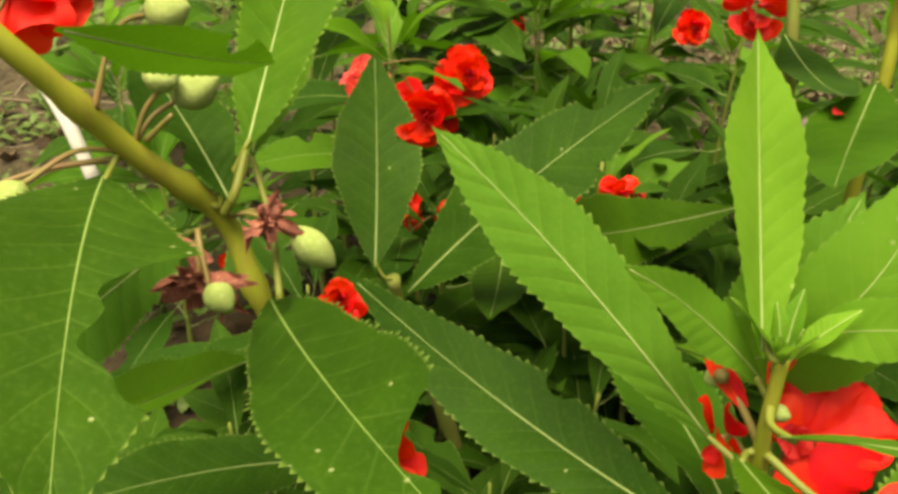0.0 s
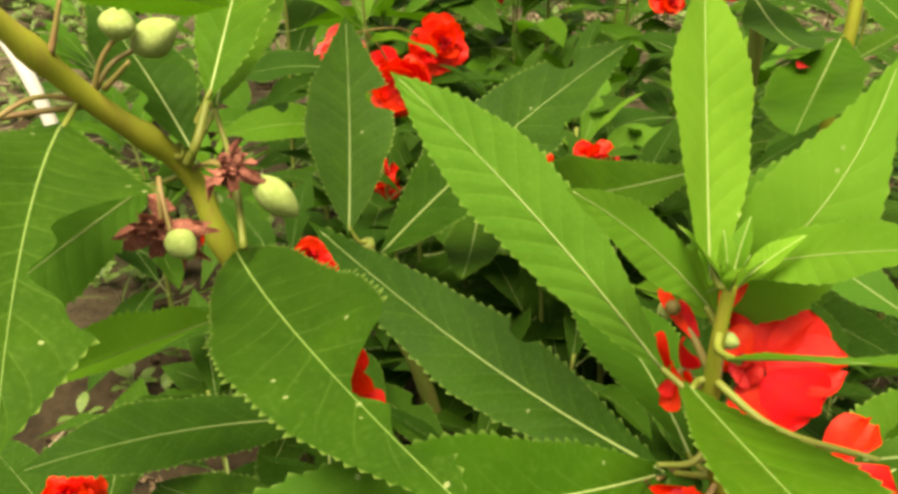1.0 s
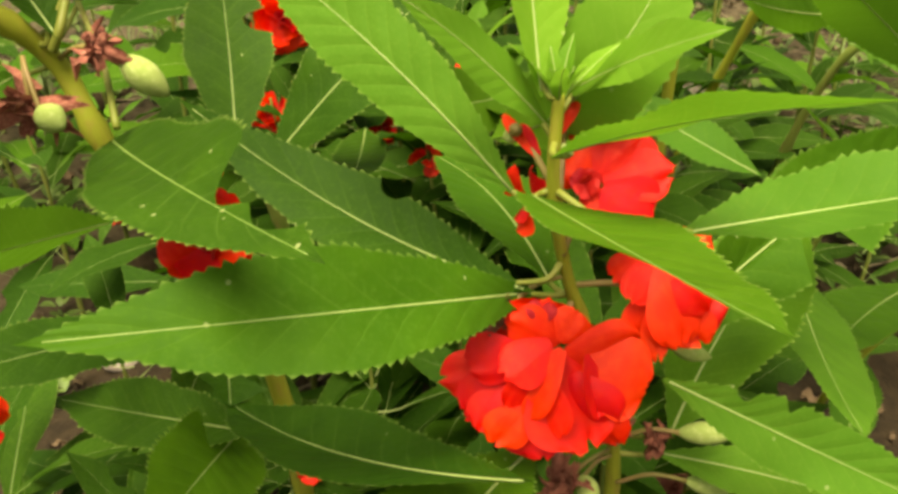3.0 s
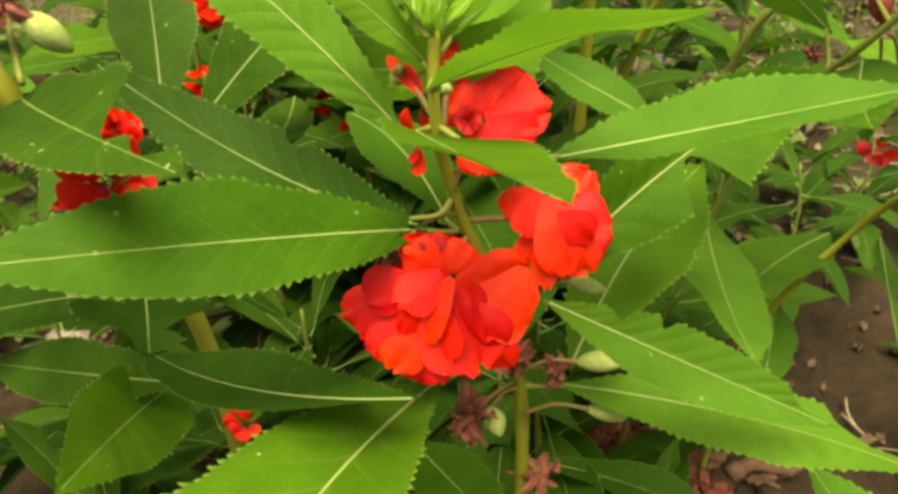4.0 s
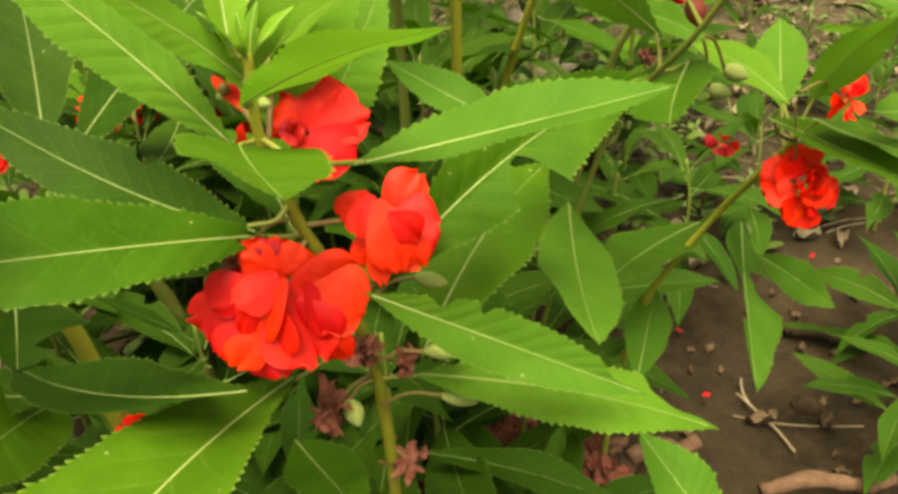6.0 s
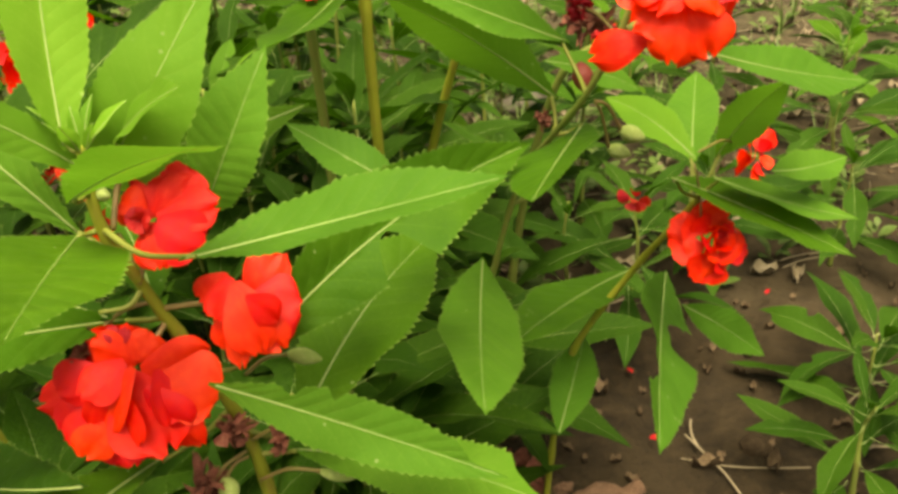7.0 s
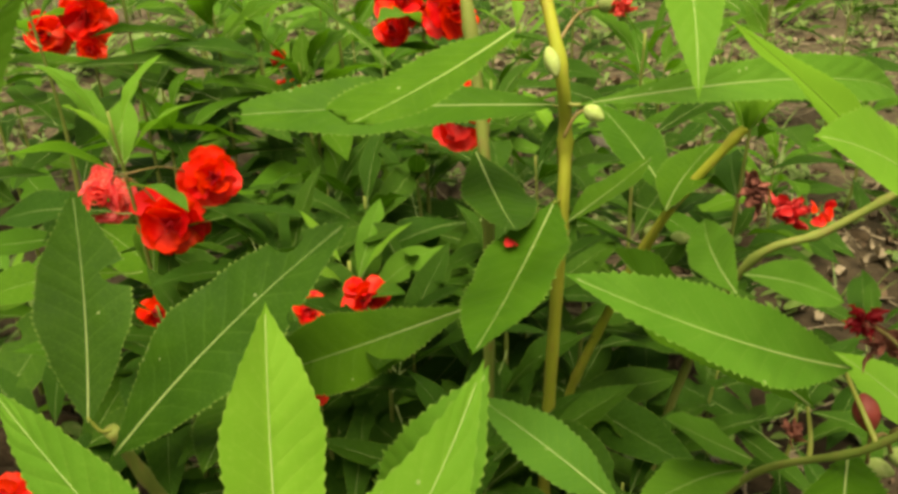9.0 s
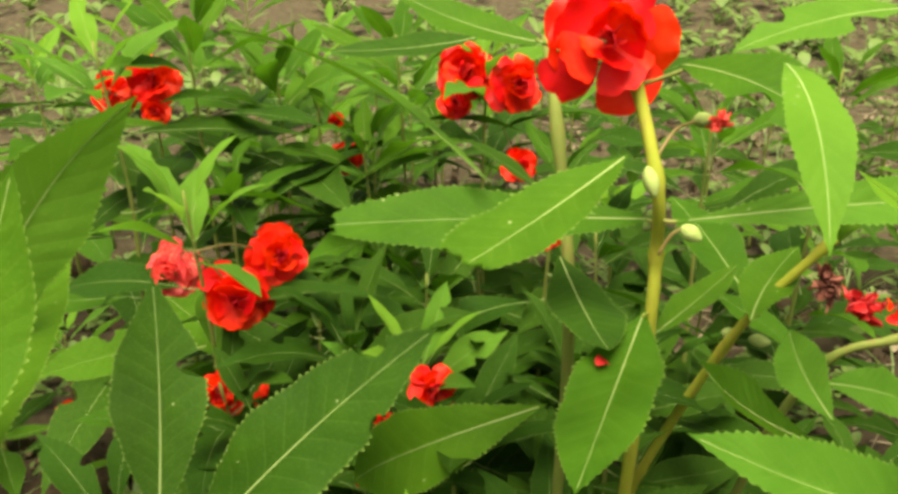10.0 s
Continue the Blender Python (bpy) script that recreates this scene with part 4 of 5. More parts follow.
flower(L, (-0.0808, 0.1687, 0.4190), (0.3, -0.6, 0.6), 0.015, 31, stalk_to=(-0.0861, 0.1567, 0.4081))
stem(L, [(-0.0535, 0.1800, 0.3560), (-0.0500, 0.1800, 0.3620), (-0.0484, 0.1884, 0.3690)], 0.0013, 0.0010, STALK_GREEN, 0, name="stalk")
stem(L, [(-0.0391, 0.1661, 0.3394), (-0.0429, 0.1825, 0.3510), (-0.0496, 0.1989, 0.3627)], 0.0010, 0.0007, STALK_GREEN, 0, name="stalk")
pod(L, (-0.0359, 0.1727, 0.3556), (-0.0265, 0.174, 0.344), 0.0040, stalk_to=(-0.0555, 0.186, 0.351), label="plump downy pale green seed pod")
pod(L, (-0.0523, 0.1548, 0.3505), (-0.0463, 0.1506, 0.3471), 0.0034, stalk_to=(-0.0553, 0.1639, 0.3602))
pod(L, (-0.0605, 0.1790, 0.3852), (-0.0495, 0.1780, 0.3915), 0.0043, stalk_to=(-0.069, 0.171, 0.377))
pod(L, (-0.0613, 0.1717, 0.3897), (-0.0594, 0.1735, 0.3966), 0.0038, stalk_to=(-0.069, 0.171, 0.377))
pod(L, (-0.0848, 0.1512, 0.3782), (-0.0896, 0.1455, 0.3724), 0.0042, stalk_to=(-0.069, 0.171, 0.376))
pod(L, (-0.0649, 0.1831, 0.4040), (-0.0544, 0.1810, 0.4063), 0.0045, stalk_to=(-0.0703, 0.1692, 0.3998))
withered(L, (-0.0547, 0.1577, 0.3495), 0.0085, 32, stalk_to=(-0.0553, 0.1639, 0.3602))
withered(L, (-0.0398, 0.1709, 0.3585), 0.0065, 33, stalk_to=(-0.0555, 0.186, 0.351))
stem(L, [(-0.0658, 0.1711, 0.3790), (-0.0583, 0.1692, 0.3858)], 0.0008, 0.0005, STALK, 0, name="stalk")
stem(L, [(-0.0722, 0.1633, 0.3894), (-0.0685, 0.1663, 0.4007)], 0.0008, 0.0005, STALK, 0, name="stalk")
stem(L, [(-0.0710, 0.1693, 0.3757), (-0.0849, 0.1616, 0.3764), (-0.0958, 0.1550, 0.3749)], 0.0008, 0.0005, STALK, 0, name="stalk")

flower(L, (-0.0129, 0.1162, 0.3340), (0.0, -0.6, 0.3), 0.0112, 34, layers=((5, 85, 1.0), (4, 60, 0.9), (3, 30, 0.6)))
flower(L, (-0.0080, 0.1928, 0.1819), (0.0, -0.7, 0.3), 0.008, 35, layers=((4, 70, 1.0), (3, 40, 0.8)))
flower(L, (-0.120, 0.193, 0.226), (0.0, -0.7, 0.5), 0.011, 36)

# dry white stalk
W = plant("dry_stalk", (-0.0888, 0.1894, 0.3621), "bleached dry broken flower stalk standing between the plants", "stalk", "dry stalks")
stem(W, [(-0.0850, 0.1831, 0.3636), (-0.0957, 0.1966, 0.3772), (-0.1160, 0.2186, 0.3954)], 0.0017, 0.0022, PALE, 0.1)

# plant behind with broad dark leaves
M = plant("balsam_plant", (0.02, 0.33, 0.0), "balsam plant with broad dark green leaves, insect-bitten")
stem(M, [(0.02, 0.33, -0.01), (0.01, 0.325, 0.12), (-0.015, 0.31, 0.22), (-0.022, 0.30, 0.262)], 0.0045, 0.0025, STEM_DARK)
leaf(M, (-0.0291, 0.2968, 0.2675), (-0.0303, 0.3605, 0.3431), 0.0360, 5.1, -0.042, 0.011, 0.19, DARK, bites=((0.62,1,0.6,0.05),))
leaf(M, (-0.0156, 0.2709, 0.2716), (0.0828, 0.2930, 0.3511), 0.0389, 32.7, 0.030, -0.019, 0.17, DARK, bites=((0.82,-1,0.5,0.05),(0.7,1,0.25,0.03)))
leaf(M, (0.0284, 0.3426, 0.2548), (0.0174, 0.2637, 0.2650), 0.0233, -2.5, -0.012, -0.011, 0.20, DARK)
flower(M, (0.064, 0.335, 0.276), (0.2, -0.8, 0.2), 0.0060, 81, layers=((4, 60, 1.0), (3, 30, 0.8)))
flower(M, (0.060, 0.346, 0.234), (0.2, -0.8, 0.2), 0.0105, 82, layers=((4, 70, 1.0), (4, 40, 0.8)))
flower(M, (0.043, 0.440, 0.210), (0.0, -0.8, 0.3), 0.0105, 83)
flower(M, (-0.034, 0.229, 0.297), (0.0, -0.7, 0.5), 0.008, 84)

# tall plant with bare upper stem and round pods
S = plant("balsam_plant", (0.175, 0.33, 0.0), "tall bare-stemmed balsam plant with round pods and one flower")
stem(S, [(0.175, 0.33, -0.01), (0.170, 0.32, 0.15), (0.164, 0.300, 0.26), (0.163, 0.293, 0.343), (0.164, 0.297, 0.372), (0.159, 0.290, 0.400), (0.1548, 0.3029, 0.4278), (0.1502, 0.3078, 0.4406)], 0.0032, 0.0022)
leaf(S, (0.1364, 0.3354, 0.2775), (0.0485, 0.2683, 0.3042), 0.0328, -48.2, -0.264, 0.023, 0.16, MATURE)
leaf(S, (0.1598, 0.2916, 0.3516), (0.1089, 0.2048, 0.3493), 0.0308, 14.0, -0.050, 0.025, 0.20, MATURE)
leaf(S, (0.1352, 0.2591, 0.4265), (0.0657, 0.2046, 0.4161), 0.0250, -0.1, -0.042, 0.025, 0.23, MATURE, cut=0.8)
leaf(S, (0.1625, 0.2971, 0.3862), (0.0300, 0.2940, 0.3936), 0.0240, -26.8, 0.001, 0.016, 0.15, MATURE, cut=0.88)
leaf(S, (0.1656, 0.2869, 0.3897), (0.3212, 0.3235, 0.3673), 0.0181, 47.0, 0.181, 0.034, 0.22, MID)
leaf(S, (0.1769, 0.2549, 0.4530), (0.1627, 0.1959, 0.4227), 0.0150, 2.8, 0.137, -0.010, 0.23, YOUNG, joined=0)
leaf(S, (0.1357, 0.3260, 0.3594), (0.1366, 0.2620, 0.3556), 0.0263, -6.9, -0.089, -0.036, 0.11, DARK)
leaf(S, (0.0035, 0.4375, 0.4295), (0.1026, 0.2955, 0.4029), 0.0210, -29.5, 0.055, -0.023, 0.20, MATURE, joined=0)
leaf(S, (0.1231, 0.3124, 0.4473), (0.0751, 0.3461, 0.4598), 0.0158, -24.1, -0.043, -0.010, 0.19, MATURE)
leaf(S, (0.1279, 0.4494, 0.4194), (0.0482, 0.4744, 0.4091), 0.0220, -16.5, -0.030, -0.004, 0.19, DARK, joined=0)
leaf(S, (0.1697, 0.3103, 0.4388), (0.2023, 0.2483, 0.4276), 0.0236, 28.0, 0.076, -0.025, 0.22, MATURE, joined=0.05, bites=((0.55,1,0.8,0.09),))
flower(S, (0.1424, 0.3045, 0.4497), (-0.1, -0.9, 0.35), 0.0196, 41, layers=((6, 88, 1.25), (6, 70, 1.1), (5, 46, 0.8), (4, 20, 0.5)))
pod(S, (0.1647, 0.2806, 0.3910), (0.1699, 0.2749, 0.3880), 0.0028, stalk_to=(0.1582, 0.2815, 0.3801))
pod(S, (0.1520, 0.2850, 0.4119), (0.1541, 0.2800, 0.4026), 0.0025)
pod(S, (0.1782, 0.3114, 0.4173), (0.1854, 0.3110, 0.4186), 0.0027, stalk_to=(0.1580, 0.2950, 0.4087))
withered(S, (0.1873, 0.3101, 0.4173), 0.005, 42, material=PETAL_PINK)

# slim plant close behind, with a half-hidden bloom
S8 = plant("balsam_plant", (0.150, 0.345, 0.0), "slim olive-stemmed balsam plant with a half-hidden red bloom")
stem(S8, [(0.150, 0.345, -0.01), (0.143, 0.330, 0.2), (0.140, 0.322, 0.34), (0.1376, 0.3669, 0.4377)], 0.0026, 0.0024, STEM_DARK)
flower(S8, (0.133, 0.350, 0.362), (-0.1, -0.8, 0.1), 0.0145, 85, layers=((5, 95, 1.0), (4, 70, 0.9), (3, 40, 0.7)))

# plant with one big flower high on the right-hand stem
F = plant("balsam_plant", (0.185, 0.27, 0.0), "balsam plant with a large scarlet flower and spent blooms")
stem(F, [(0.185, 0.27, -0.01), (0.190, 0.25, 0.13), (0.199, 0.225, 0.23), (0.205, 0.205, 0.284), (0.212, 0.165, 0.332), (0.221, 0.155, 0.365), (0.2315, 0.1773, 0.3923)], 0.0014, 0.0011, STEM_DARK)
leaf(F, (0.2131, 0.1825, 0.3446), (0.1259, 0.1806, 0.3884), 0.0231, -31.7, 0.033, -0.056, 0.31, MID)
leaf(F, (0.2159, 0.1968, 0.3174), (0.1483, 0.1836, 0.3683), 0.0229, 62.6, 0.096, 0.009, 0.21, MID)
leaf(F, (0.2212, 0.1846, 0.3124), (0.1701, 0.1097, 0.3265), 0.0275, 25.2, -0.010, 0.025, 0.19, MATURE)
leaf(F, (0.2398, 0.1403, 0.3505), (0.3180, 0.1530, 0.3248), 0.0210, 27.1, -0.022, 0.001, 0.17, MID)
leaf(F, (0.2376, 0.1787, 0.3793), (0.1723, 0.1637, 0.4255), 0.0299, -33.3, 0.054, 0.066, 0.15, YOUNG)
leaf(F, (0.2458, 0.2163, 0.3780), (0.1777, 0.2153, 0.4366), 0.0226, 11.6, 0.027, -0.004, 0.16, YOUNG)
leaf(F, (0.1528, 0.1909, 0.2936), (0.1153, 0.2343, 0.3102), 0.0177, -24.1, -0.077, 0.040, 0.20, MID)
leaf(F, (0.2199, 0.2267, 0.2675), (0.1723, 0.2092, 0.3111), 0.0175, -21.1, -0.005, -0.001, 0.20, MID)
leaf(F, (0.2144, 0.2221, 0.2676), (0.1537, 0.1879, 0.2924), 0.0185, 3.4, 0.059, 0.003, 0.20, MID)
leaf(F, (0.2619, 0.2038, 0.3688), (0.2252, 0.1901, 0.4317), 0.0190, -25.5, 0.007, -0.001, 0.20, YOUNG)
leaf(F, (0.2090, 0.1443, 0.3982), (0.2699, 0.1771, 0.4081), 0.0181, 12.7, -0.046, 0.015, 0.19, YOUNG, joined=0)
leaf(F, (0.2628, 0.3246, 0.4519), (0.1893, 0.3133, 0.4411), 0.0212, -17.9, 0.049, 0.009, 0.19, MID, joined=0, bites=((0.35,-1,0.7,0.08),(0.7,1,0.5,0.06)))
crown_leaves(F, (0.2487, 0.1912, 0.3758), 5, 0.03, 8)
crown_leaves(F, (0.2314, 0.1772, 0.3920), 7, 0.038, 9)
bloom(F, (0.2251, 0.1333, 0.3701), (-0.215, -0.835, 0.50), 0.0001599, (
    (0, 0, -25, 90, -60, -25, 120, 0), (0, 0, -25, -60, 90, -25, 120, 0), (-60, -68, -10, -158, -84, -70, 78, 0), (-20, 10, 5, -110, 50, 0, 102, 10), (-10, 0, 15, -96, -46, 10, 88, -8),
    (0, 0, 5, 60, 132, -5, 132, 0), (10, 10, 10, 110, 42, 0, 122, -12), (10, 0, 20, 72, -56, 15, 112, 10), (0, -10, 25, -22, -120, 15, 112, -6),
    (10, -10, 30, 42, -112, 22, 100, 14), (0, 30, 28, -22, 92, 24, 92, 8),
    (-10, 50, 38, -62, -34, 50, 96, 30), (30, 60, 42, 46, -46, 56, 104, -24), (-30, 20, 36, -98, 6, 34, 78, 42), (40, -20, 40, 84, 34, 30, 88, -40)), 51, (0.213, 0.163, 0.338),
    (), "large scarlet double flower with a pointed spur")
bud(F, (0.2155, 0.1789, 0.3383), (0.2162, 0.1730, 0.3287), 0.0036, BUD_RED)
withered(F, (0.2211, 0.1922, 0.3530), 0.0055, 55, stalk_to=(0.2242, 0.1718, 0.3502), material=PETAL_DARK)
withered(F, (0.2252, 0.1859, 0.3483), 0.006, 56)
withered(F, (0.2089, 0.1947, 0.3121), 0.004, 57)
pod(F, (0.2358, 0.1848, 0.3070), (0.2447, 0.1803, 0.3034), 0.0033, stalk_to=(0.2204, 0.1753, 0.3244))
pod(F, (0.2344, 0.1910, 0.2969), (0.2429, 0.1871, 0.2940), 0.0029, stalk_to=(0.2249, 0.1834, 0.3200))


# young plant beyond with two flowers over bare soil
G = plant("balsam_plant", (0.242, 0.265, 0.0), "balsam plant with two scarlet flowers over bare soil")
stem(G, [(0.2424, 0.2648, -0.0100), (0.2454, 0.2548, 0.0966), (0.2457, 0.2357, 0.1601), (0.2667, 0.2182, 0.2158), (0.2701, 0.1963, 0.2488), (0.2745, 0.1846, 0.2699)], 0.0022, 0.0014)
leaf(G, (0.2819, 0.2003, 0.2786), (0.2648, 0.2547, 0.2902), 0.0173, -24.6, 0.061, 0.029, 0.22, YOUNG)
leaf(G, (0.2856, 0.2089, 0.2723), (0.3155, 0.2597, 0.2940), 0.0230, -7.5, 0.001, -0.006, 0.20, MID)
leaf(G, (0.2901, 0.1991, 0.2783), (0.2898, 0.1597, 0.3276), 0.0166, 132.2, -0.046, -0.028, 0.22, MID)
leaf(G, (0.2899, 0.1620, 0.2897), (0.3446, 0.1831, 0.2769), 0.0161, 28.5, -0.032, 0.009, 0.19, MID)
leaf(G, (0.2580, 0.1835, 0.2835), (0.3336, 0.1548, 0.2448), 0.0233, 12.3, 0.015, -0.003, 0.19, MATURE)
leaf(G, (0.2902, 0.2624, 0.1829), (0.1914, 0.1846, 0.2147), 0.0350, 2.8, -0.001, 0.031, 0.13, MATURE)
leaf(G, (0.2971, 0.2379, 0.1959), (0.2262, 0.1179, 0.2022), 0.0388, -50.4, 0.004, 0.022, 0.28, MID, bites=((0.42,-1,0.85,0.10),(0.62,1,0.9,0.16)))
leaf(G, (0.2995, 0.2236, 0.1829), (0.3470, 0.2118, 0.1450), 0.0191, 59.7, -0.037, -0.029, 0.18, MID)
leaf(G, (0.2722, 0.1745, 0.2847), (0.3406, 0.1649, 0.2563), 0.0194, 6.5, -0.019, 0.002, 0.20, MID)
leaf(G, (0.2164, 0.1881, 0.1514), (0.2580, 0.2486, 0.1562), 0.0219, 7.1, -0.007, 0.002, 0.20, MID)
flower(G, (0.2778, 0.1731, 0.2558), (0.1, -0.6, 0.5), 0.0168, 61, layers=DOME, stalk_to=(0.266, 0.178, 0.290))
flower(G, (0.3114, 0.1953, 0.2773), (0.4, -0.8, 0.3), 0.0125, 62, layers=((5, 75, 1.0), (4, 45, 0.8)), stalk_to=(0.266, 0.176, 0.296))
flower(G, (0.2584, 0.2093, 0.2580), (-0.5, -0.5, -0.4), 0.007, 63, layers=((4, 60, 1.0), (3, 30, 0.8)), material=PETAL_DARK)

# plant with the yellow-green crown on the far right
R = plant("balsam_plant", (0.190, 0.41, 0.0), "balsam plant with a slanting stem and bright young leaves")
stem(R, [(0.190, 0.41, -0.01), (0.200, 0.385, 0.15), (0.206, 0.370, 0.210), (0.224, 0.338, 0.306), (0.245, 0.322, 0.353), (0.250, 0.318, 0.362)], 0.0030, 0.0020)
leaf(R, (0.2000, 0.2344, 0.3310), (0.1866, 0.2959, 0.3236), 0.0225, 71.2, -0.069, 0.012, 0.33, MID)
leaf(R, (0.2141, 0.3105, 0.3302), (0.2554, 0.3510, 0.3418), 0.0213, -2.8, -0.014, -0.055, 0.22, MATURE)
leaf(R, (0.1642, 0.2916, 0.3403), (0.2128, 0.3251, 0.3495), 0.0153, -8.7, -0.008, 0.002, 0.20, MATURE)
leaf(R, (0.2270, 0.3320, 0.3224), (0.2200, 0.4175, 0.3407), 0.0252, -4.0, 0.032, 0.011, 0.22, MATURE)
leaf(R, (0.2176, 0.2520, 0.3247), (0.2332, 0.3121, 0.3239), 0.0178, -35.5, 0.039, -0.034, 0.21, MID)
crown_leaves(R, (0.250, 0.318, 0.360), 8, 0.035, 6)
pod(R, (0.2234, 0.3490, 0.3005), (0.2303, 0.3461, 0.2975), 0.0030)
pod(R, (0.2352, 0.3452, 0.2974), (0.2452, 0.3425, 0.2958), 0.0030)

R2 = plant("balsam_plant", (0.27, 0.42, 0.0), "balsam plant with a slanting olive stem and faded blooms")
stem(R2, [(0.27, 0.42, -0.01), (0.28, 0.40, 0.15), (0.294, 0.372, 0.256), (0.3261, 0.3560, 0.2831), (0.3523, 0.3431, 0.3093), (0.3656, 0.3376, 0.3241)], 0.0030, 0.0020, STEM_DARK)
leaf(R2, (0.2607, 0.3194, 0.2877), (0.3251, 0.3275, 0.2580), 0.0220, 37.7, 0.036, -0.026, 0.21, MID)
withered(R2, (0.3300, 0.4308, 0.2724), 0.011, 71)
withered(R2, (0.3450, 0.4129, 0.2661), 0.013, 72, material=PETAL_DARK)
flower(R2, (0.3571, 0.4008, 0.2689), (0.2, -0.8, 0.2), 0.010, 73, layers=((4, 60, 1.0), (3, 30, 0.8)))


def balsam(at, height, seed, crown=8, lower=10, size=0.085, lean=(0, 0), flowers=(), tone="mature", young=True, label="balsam plant with serrated green leaves and scarlet flowers"):
    """A whole balsam plant: a juicy stem, spiralling serrated leaves, a paler crown and flowers tucked under it."""
    rng = random.Random(seed)
    p = plant("balsam_plant", (at[0], at[1], ground_height(at[0], at[1])), label)
    top = Vector((at[0] + lean[0], at[1] + lean[1], height))
    root = Vector((at[0], at[1], -0.01))
    pts = [root.lerp(top, t) + Vector((rng.uniform(-1, 1), rng.uniform(-1, 1), 0)) * 0.004 for t in (0, 0.35, 0.7, 1)]
    stem(p, pts, 0.0023, 0.0007, STEM_DARK)
    ang = rng.uniform(0, 6.28)
    lower = int(lower * 1.35)
    for k in range(lower):
        t = 0.25 + 0.62 * k / lower
        ang += 2.4 + rng.uniform(-0.3, 0.3)
        b = root.lerp(top, t) + Vector((math.cos(ang), math.sin(ang), 0.2)) * 0.012
        d = Vector((math.cos(ang), math.sin(ang), rng.uniform(-0.35, 0.35)))
        # most lower leaves take the dark tone: shade under the crown as colour
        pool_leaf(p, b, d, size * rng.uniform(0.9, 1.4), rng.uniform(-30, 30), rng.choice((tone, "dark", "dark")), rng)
    for k in range(crown):
        t = 0.88 + 0.12 * k / crown
        ang += 2.4 + rng.uniform(-0.3, 0.3)
        rise = 0.15 + 1.1 * k / crown
        b = root.lerp(top, t) + Vector((math.cos(ang), math.sin(ang), 0.3)) * 0.006
        d = Vector((math.cos(ang), math.sin(ang), rise))
        pool_leaf(p, b, d, size * (1.0 - 0.55 * k / crown) * rng.uniform(0.85, 1.1), rng.uniform(-25, 25), ("young" if k > crown * 0.55 else "mid") if young else tone, rng)
    for k, (q, radius, *shade) in enumerate(flowers):
        n = Vector(q) - top
        n = Vector((n.x * 0.6, n.y - 0.08, n.z * 0.3 + 0.045)).normalized()
        flower(p, q, n, radius, seed * 7 + k, material=shade[0] if shade else None, stalk_to=root.lerp(top, 0.9))
    return p


def fallen_petal(at, seed, size=0.011):
    rng = random.Random(seed)
    ob = new("fallen_petal", rng.choice(PETALS[PETAL_DARK.name]))
    ob.matrix_world = Matrix.Translation(at) @ pose(0, 0, 0, 180 + rng.uniform(-20, 20), rng.uniform(-20, 20), rng.uniform(0, 360)) @ Matrix.Diagonal((size, size, size, 1))
    tagged(ob, "small fallen red petal lying on leaf or soil", "petal", "fallen petals")


fallen_petal((0.1350, 0.2690, 0.3495), 1, 0.005)
for k, q in enumerate(((0.5206, 0.4284, 0.0040), (0.3428, 0.2988, 0.0040), (0.3590, 0.3746, 0.0040))):
    fallen_petal(q, 2 + 2 * k, 0.0055)


def stone(at, size, seed, label):
    rng = random.Random(seed)
    v, f = lump(rng, size, 0.5)
    ob = new("stone", mesh_from("stone", v, f, STONE if seed % 2 else CLOD))
    ob.location = at
    tagged(ob, label, "stone", "stones on the soil")


stone((-0.3031, 1.0844, 0.0040), 0.055, 2, "flat brown stone half sunk in the soil")
stone((-0.1946, 0.6237, 0.0040), 0.05, 4, "dark brown stone between the plants")
stone((0.0900, 1.7793, 0.0040), 0.05, 6, "rounded brown stone among weeds")
stone((0.5523, 0.7977, 0.0040), 0.04, 8, "grey-brown stone beside a slanting stem")
stone((-0.1727, 0.5069, 0.0040), 0.018, 3, "pale grey broken stone on dark soil")
stone((0.1815, 0.8868, 0.0040), 0.012, 5, "small pale stone seen between the leaves")
stone((0.5096, 1.1470, 0.0040), 0.03, 7, "pale weathered stone on the soil")
stone((0.4849, 0.9266, 0.0040), 0.03, 9, "pale grey stone behind the stem")
for k, q in enumerate(((0.1784, 0.2883, 0.0040), (0.2167, 0.2862, 0.0040), (0.2473, 0.2835, 0.0040), (0.1919, 0.2729, 0.0040), (0.2599, 0.2606, 0.0040) )):
    stone(q, 0.009 + 0.003 * (k % 3), 20 + 2 * k, "crumbly reddish-brown clod of soil")

